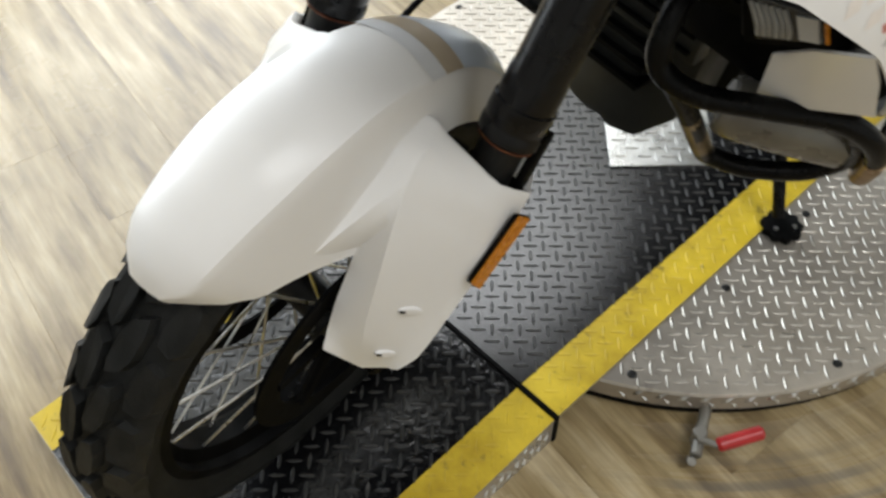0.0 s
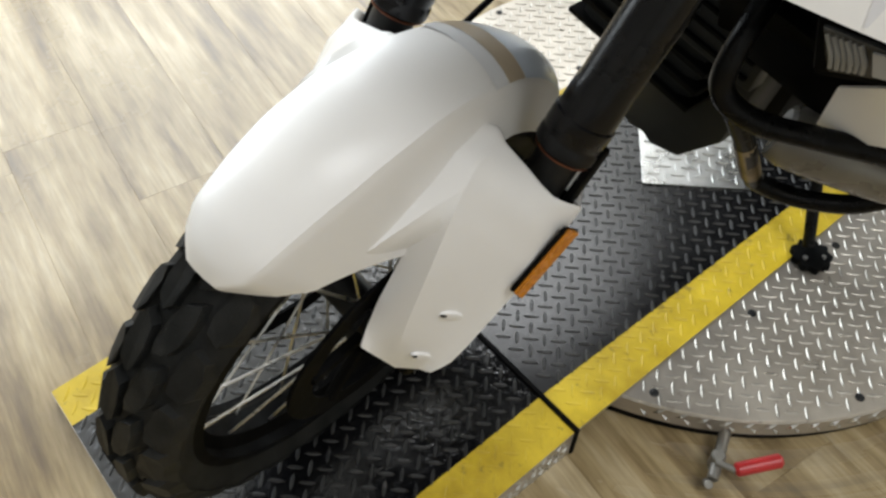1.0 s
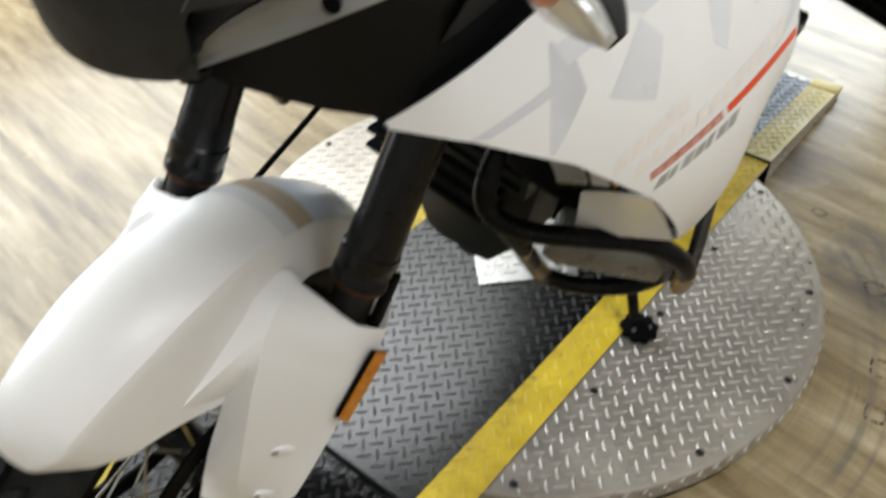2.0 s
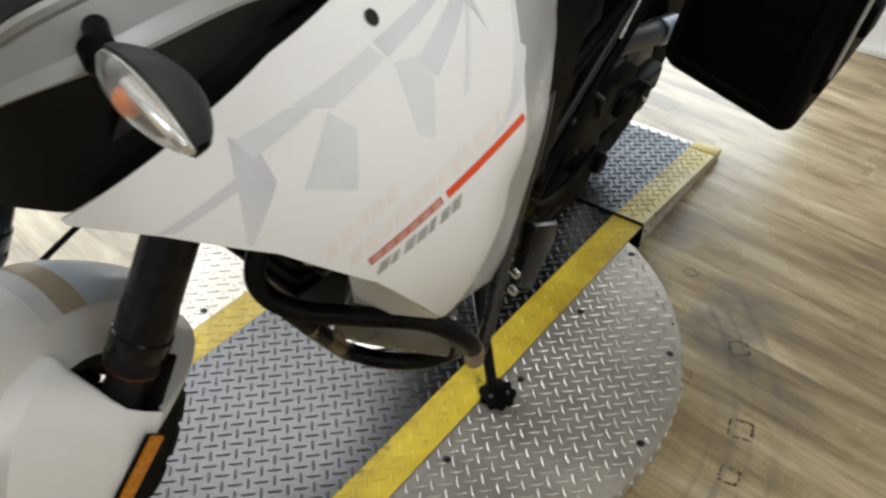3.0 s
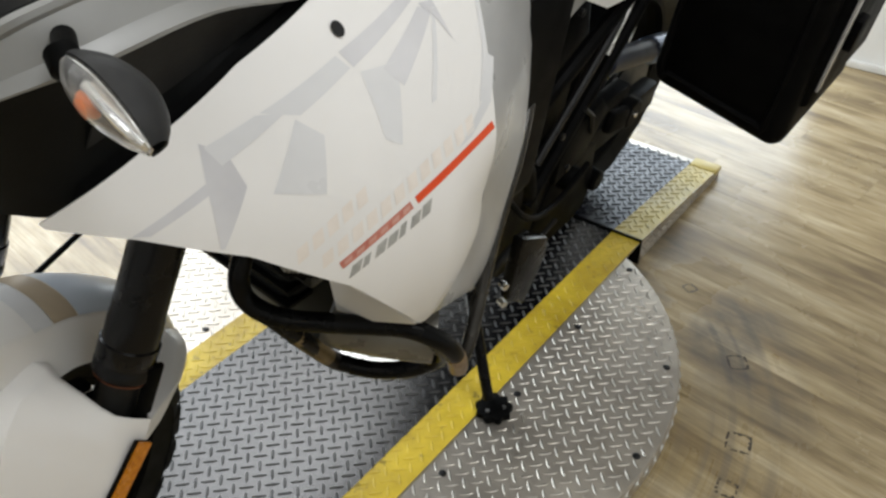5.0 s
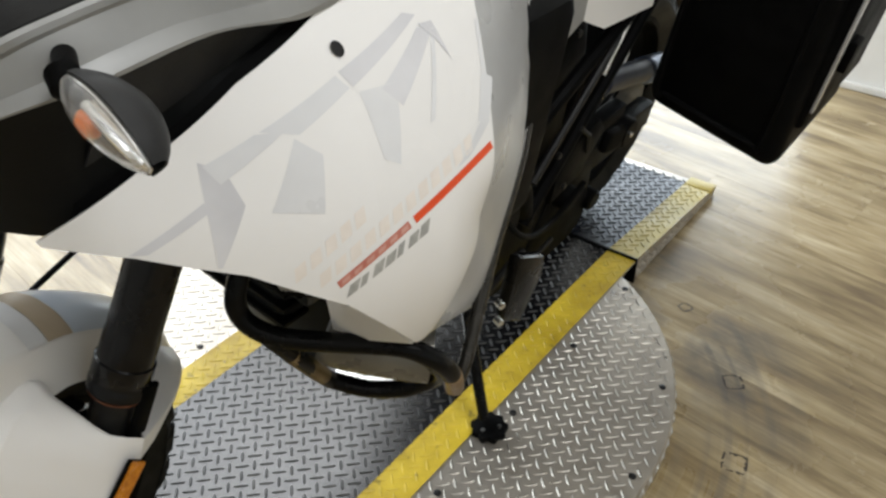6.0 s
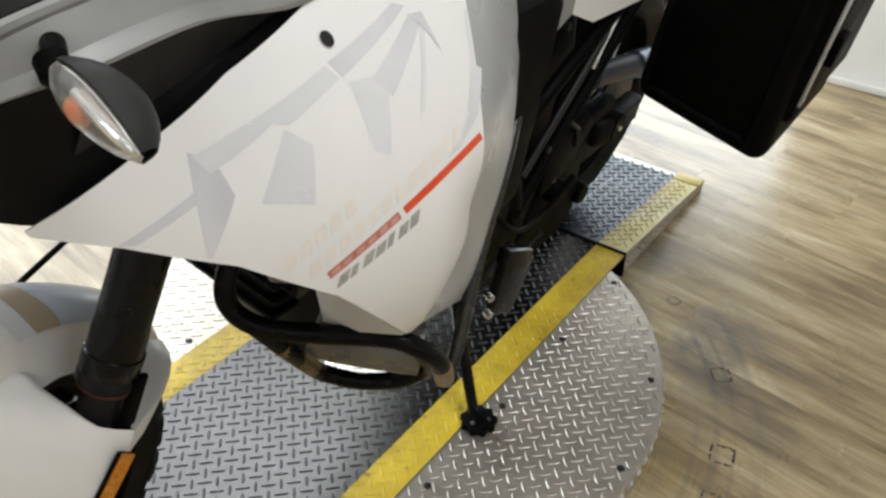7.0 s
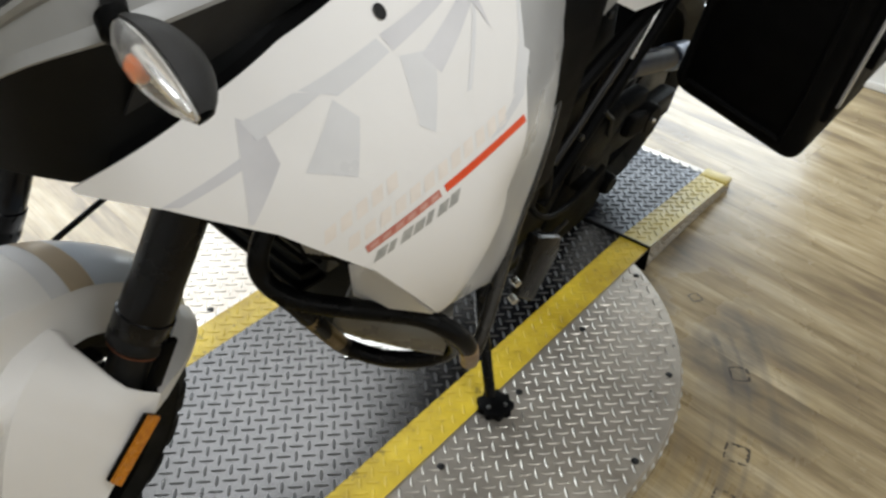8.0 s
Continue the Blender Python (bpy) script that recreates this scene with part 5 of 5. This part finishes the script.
# side stand
stand = part("side_stand", sweep([(0.15, 0.0, 0.34), (0.2, -0.03, 0.25), (0.283, -0.068, 0.125)], 0.0105, 12, None, True, [0.015, 0.0115, 0.0105]), TUBE, bike, "black side stand leg")
puck = bmesh.new()
outline = []
for k in range(36):
    a = 2 * math.pi * k / 36
    rr = 0.0335 + 0.0035 * math.cos(9 * a)
    outline.append((rr * math.cos(a), rr * math.sin(a)))
FOOT = bike.matrix_world.inverted() @ pose(0.312, -0.068, H)
prism(outline, 0.004, 0.018, puck, 0.001, FOOT)
foot = part("stand_foot", puck, BLACK, stand, "toothed black stand foot plate")
for k in range(3):
    a = 2 * math.pi * k / 3 + 0.4
    part("foot_bolt", moved(rod((0.019 * math.cos(a), 0.019 * math.sin(a), 0.017), (0.019 * math.cos(a), 0.019 * math.sin(a), 0.0215), 0.0042, 10), FOOT), ALU, stand, "small bright bolt")

# panniers
for s in (-1, 1):
    pts = [(0.21, 0.585), (0.495, 0.553), (0.482, 0.90), (0.47, 1.02), (0.22, 1.02)]
    bm = bmesh.new()
    vs = [bm.verts.new((s * x, 0.45, z)) for x, z in pts]
    fc = bm.faces.new(vs)
    r = bmesh.ops.extrude_face_region(bm, geom=[fc])
    bmesh.ops.translate(bm, vec=(0, 0.42, 0), verts=[v for v in r["geom"] if isinstance(v, bmesh.types.BMVert)])
    bmesh.ops.recalc_face_normals(bm, faces=bm.faces)
    bmesh.ops.bevel(bm, geom=bm.edges[:], offset=0.034, segments=6, affect="EDGES", profile=0.5)
    pan = part("pannier", bm, BLACK, bike, "matt black hard pannier")
    part("front_recess", box(s * 0.235, s * 0.45, 0.4475, 0.452, 0.62, 0.99, 0.002), BLACK, pan)
    part("lid", box(s * 0.47, s * 0.505, 0.49, 0.868, 0.64, 1.02, 0.012), BLACK, pan, "black pannier lid")
    loop = [(s * x, 0.447, z) for x, z in ((0.25, 0.62), (0.43, 0.60), (0.455, 0.625), (0.445, 0.97), (0.42, 0.99), (0.26, 0.99), (0.235, 0.965), (0.233, 0.64), (0.25, 0.62))]
    part("front_rim", sweep(smooth_line(loop, 4), 0.006, 8), BLACK, pan, "raised rim of the front face")
    part("lid_trim", box(s * 0.503, s * 0.509, 0.492, 0.512, 0.68, 1.02, 0.002), SILVER, pan, "silver lid trim")
    part("latch", box(s * 0.503, s * 0.52, 0.56, 0.61, 0.74, 0.80, 0.004), BLACK, pan, "black latch")

# ---- floor planks ----
tagged(part("floor", box(X0 - WT, X1 + WT, Y0 - WT, Y1 + WT, -0.12, FLOOR - 0.004), GAP, None, smooth=False), "worn light wood-effect plank floor", "floor", kind="structure")
floor = bpy.data.objects["floor"]
PW, PL = 0.185, 1.22


def plank_mesh(length):
    bm = box(-length / 2 + 0.0001, length / 2 - 0.0001, -PW / 2 + 0.0001, PW / 2 - 0.0001, -0.01, 0.0, 0.0003, seg=1)
    bmesh.ops.recalc_face_normals(bm, faces=bm.faces)
    me = bpy.data.meshes.new("plank")
    bm.to_mesh(me)
    bm.free()
    me.materials.append(WOOD)
    return me


PLANK = plank_mesh(PL)
rng = random.Random(3)
ca, sa = math.cos(PLANK_TURN), math.sin(PLANK_TURN)
for r in range(-42, 20):
    off = rng.uniform(0, PL)
    v = r * PW + 0.05
    # the stretch of this row that lies inside the walls
    u_min, u_max = (X0 - 0.08 + v * sa) / ca, (X1 + 0.08 + v * sa) / ca
    ya, yb = (Y1 + 0.05 - v * ca) / sa, (Y0 - 0.05 - v * ca) / sa
    u_min, u_max = max(u_min, min(ya, yb)), min(u_max, max(ya, yb))
    for k in range(-6, 7):
        a, b = max(k * PL + off - PL / 2, u_min), min(k * PL + off + PL / 2, u_max)
        if b - a < 0.04:
            continue
        u = (a + b) / 2
        o = new("plank", PLANK)
        o.parent = floor
        o.location = (u * ca - v * sa, u * sa + v * ca, FLOOR)
        o.rotation_euler = (0, 0, PLANK_TURN)
        o.scale = ((b - a) / PL, 1, 1)

# dark rubbed marks on the floor beside the disc
MARK = plain("rubber_scuff", (0.02, 0.016, 0.012), (0.06, 0.045, 0.03), 0.5, 0, 60, 0)
rng = random.Random(8)
for cx, cy, w, turn in ((0.707, 0.203, 0.025, 14), (0.622, 0.416, 0.022, 35), (0.435, 0.591, 0.015, 60), (0.73, 0.085, 0.02, 5)):
    bm = bmesh.new()
    ring = []
    for k in range(24):
        a = 2 * math.pi * k / 24
        r = w / max(abs(math.cos(a)), abs(math.sin(a))) ** 0.75
        ring.append((math.cos(a) * r, math.sin(a) * r, rng.uniform(0.08, 0.3)))
    out = [bm.verts.new((x, y, 0)) for x, y, q in ring]
    ins = [bm.verts.new((x * (1 - q), y * (1 - q), 0)) for x, y, q in ring]
    for k in range(24):
        if rng.random() < 0.8:
            bm.faces.new((out[k], out[(k + 1) % 24], ins[(k + 1) % 24], ins[k]))
    mark = part("floor_mark", bm, MARK, floor, "dark rubbed mark on the planks")
    mark.location, mark.rotation_euler = (cx, cy, FLOOR + 0.0006), (0, 0, radians(turn))
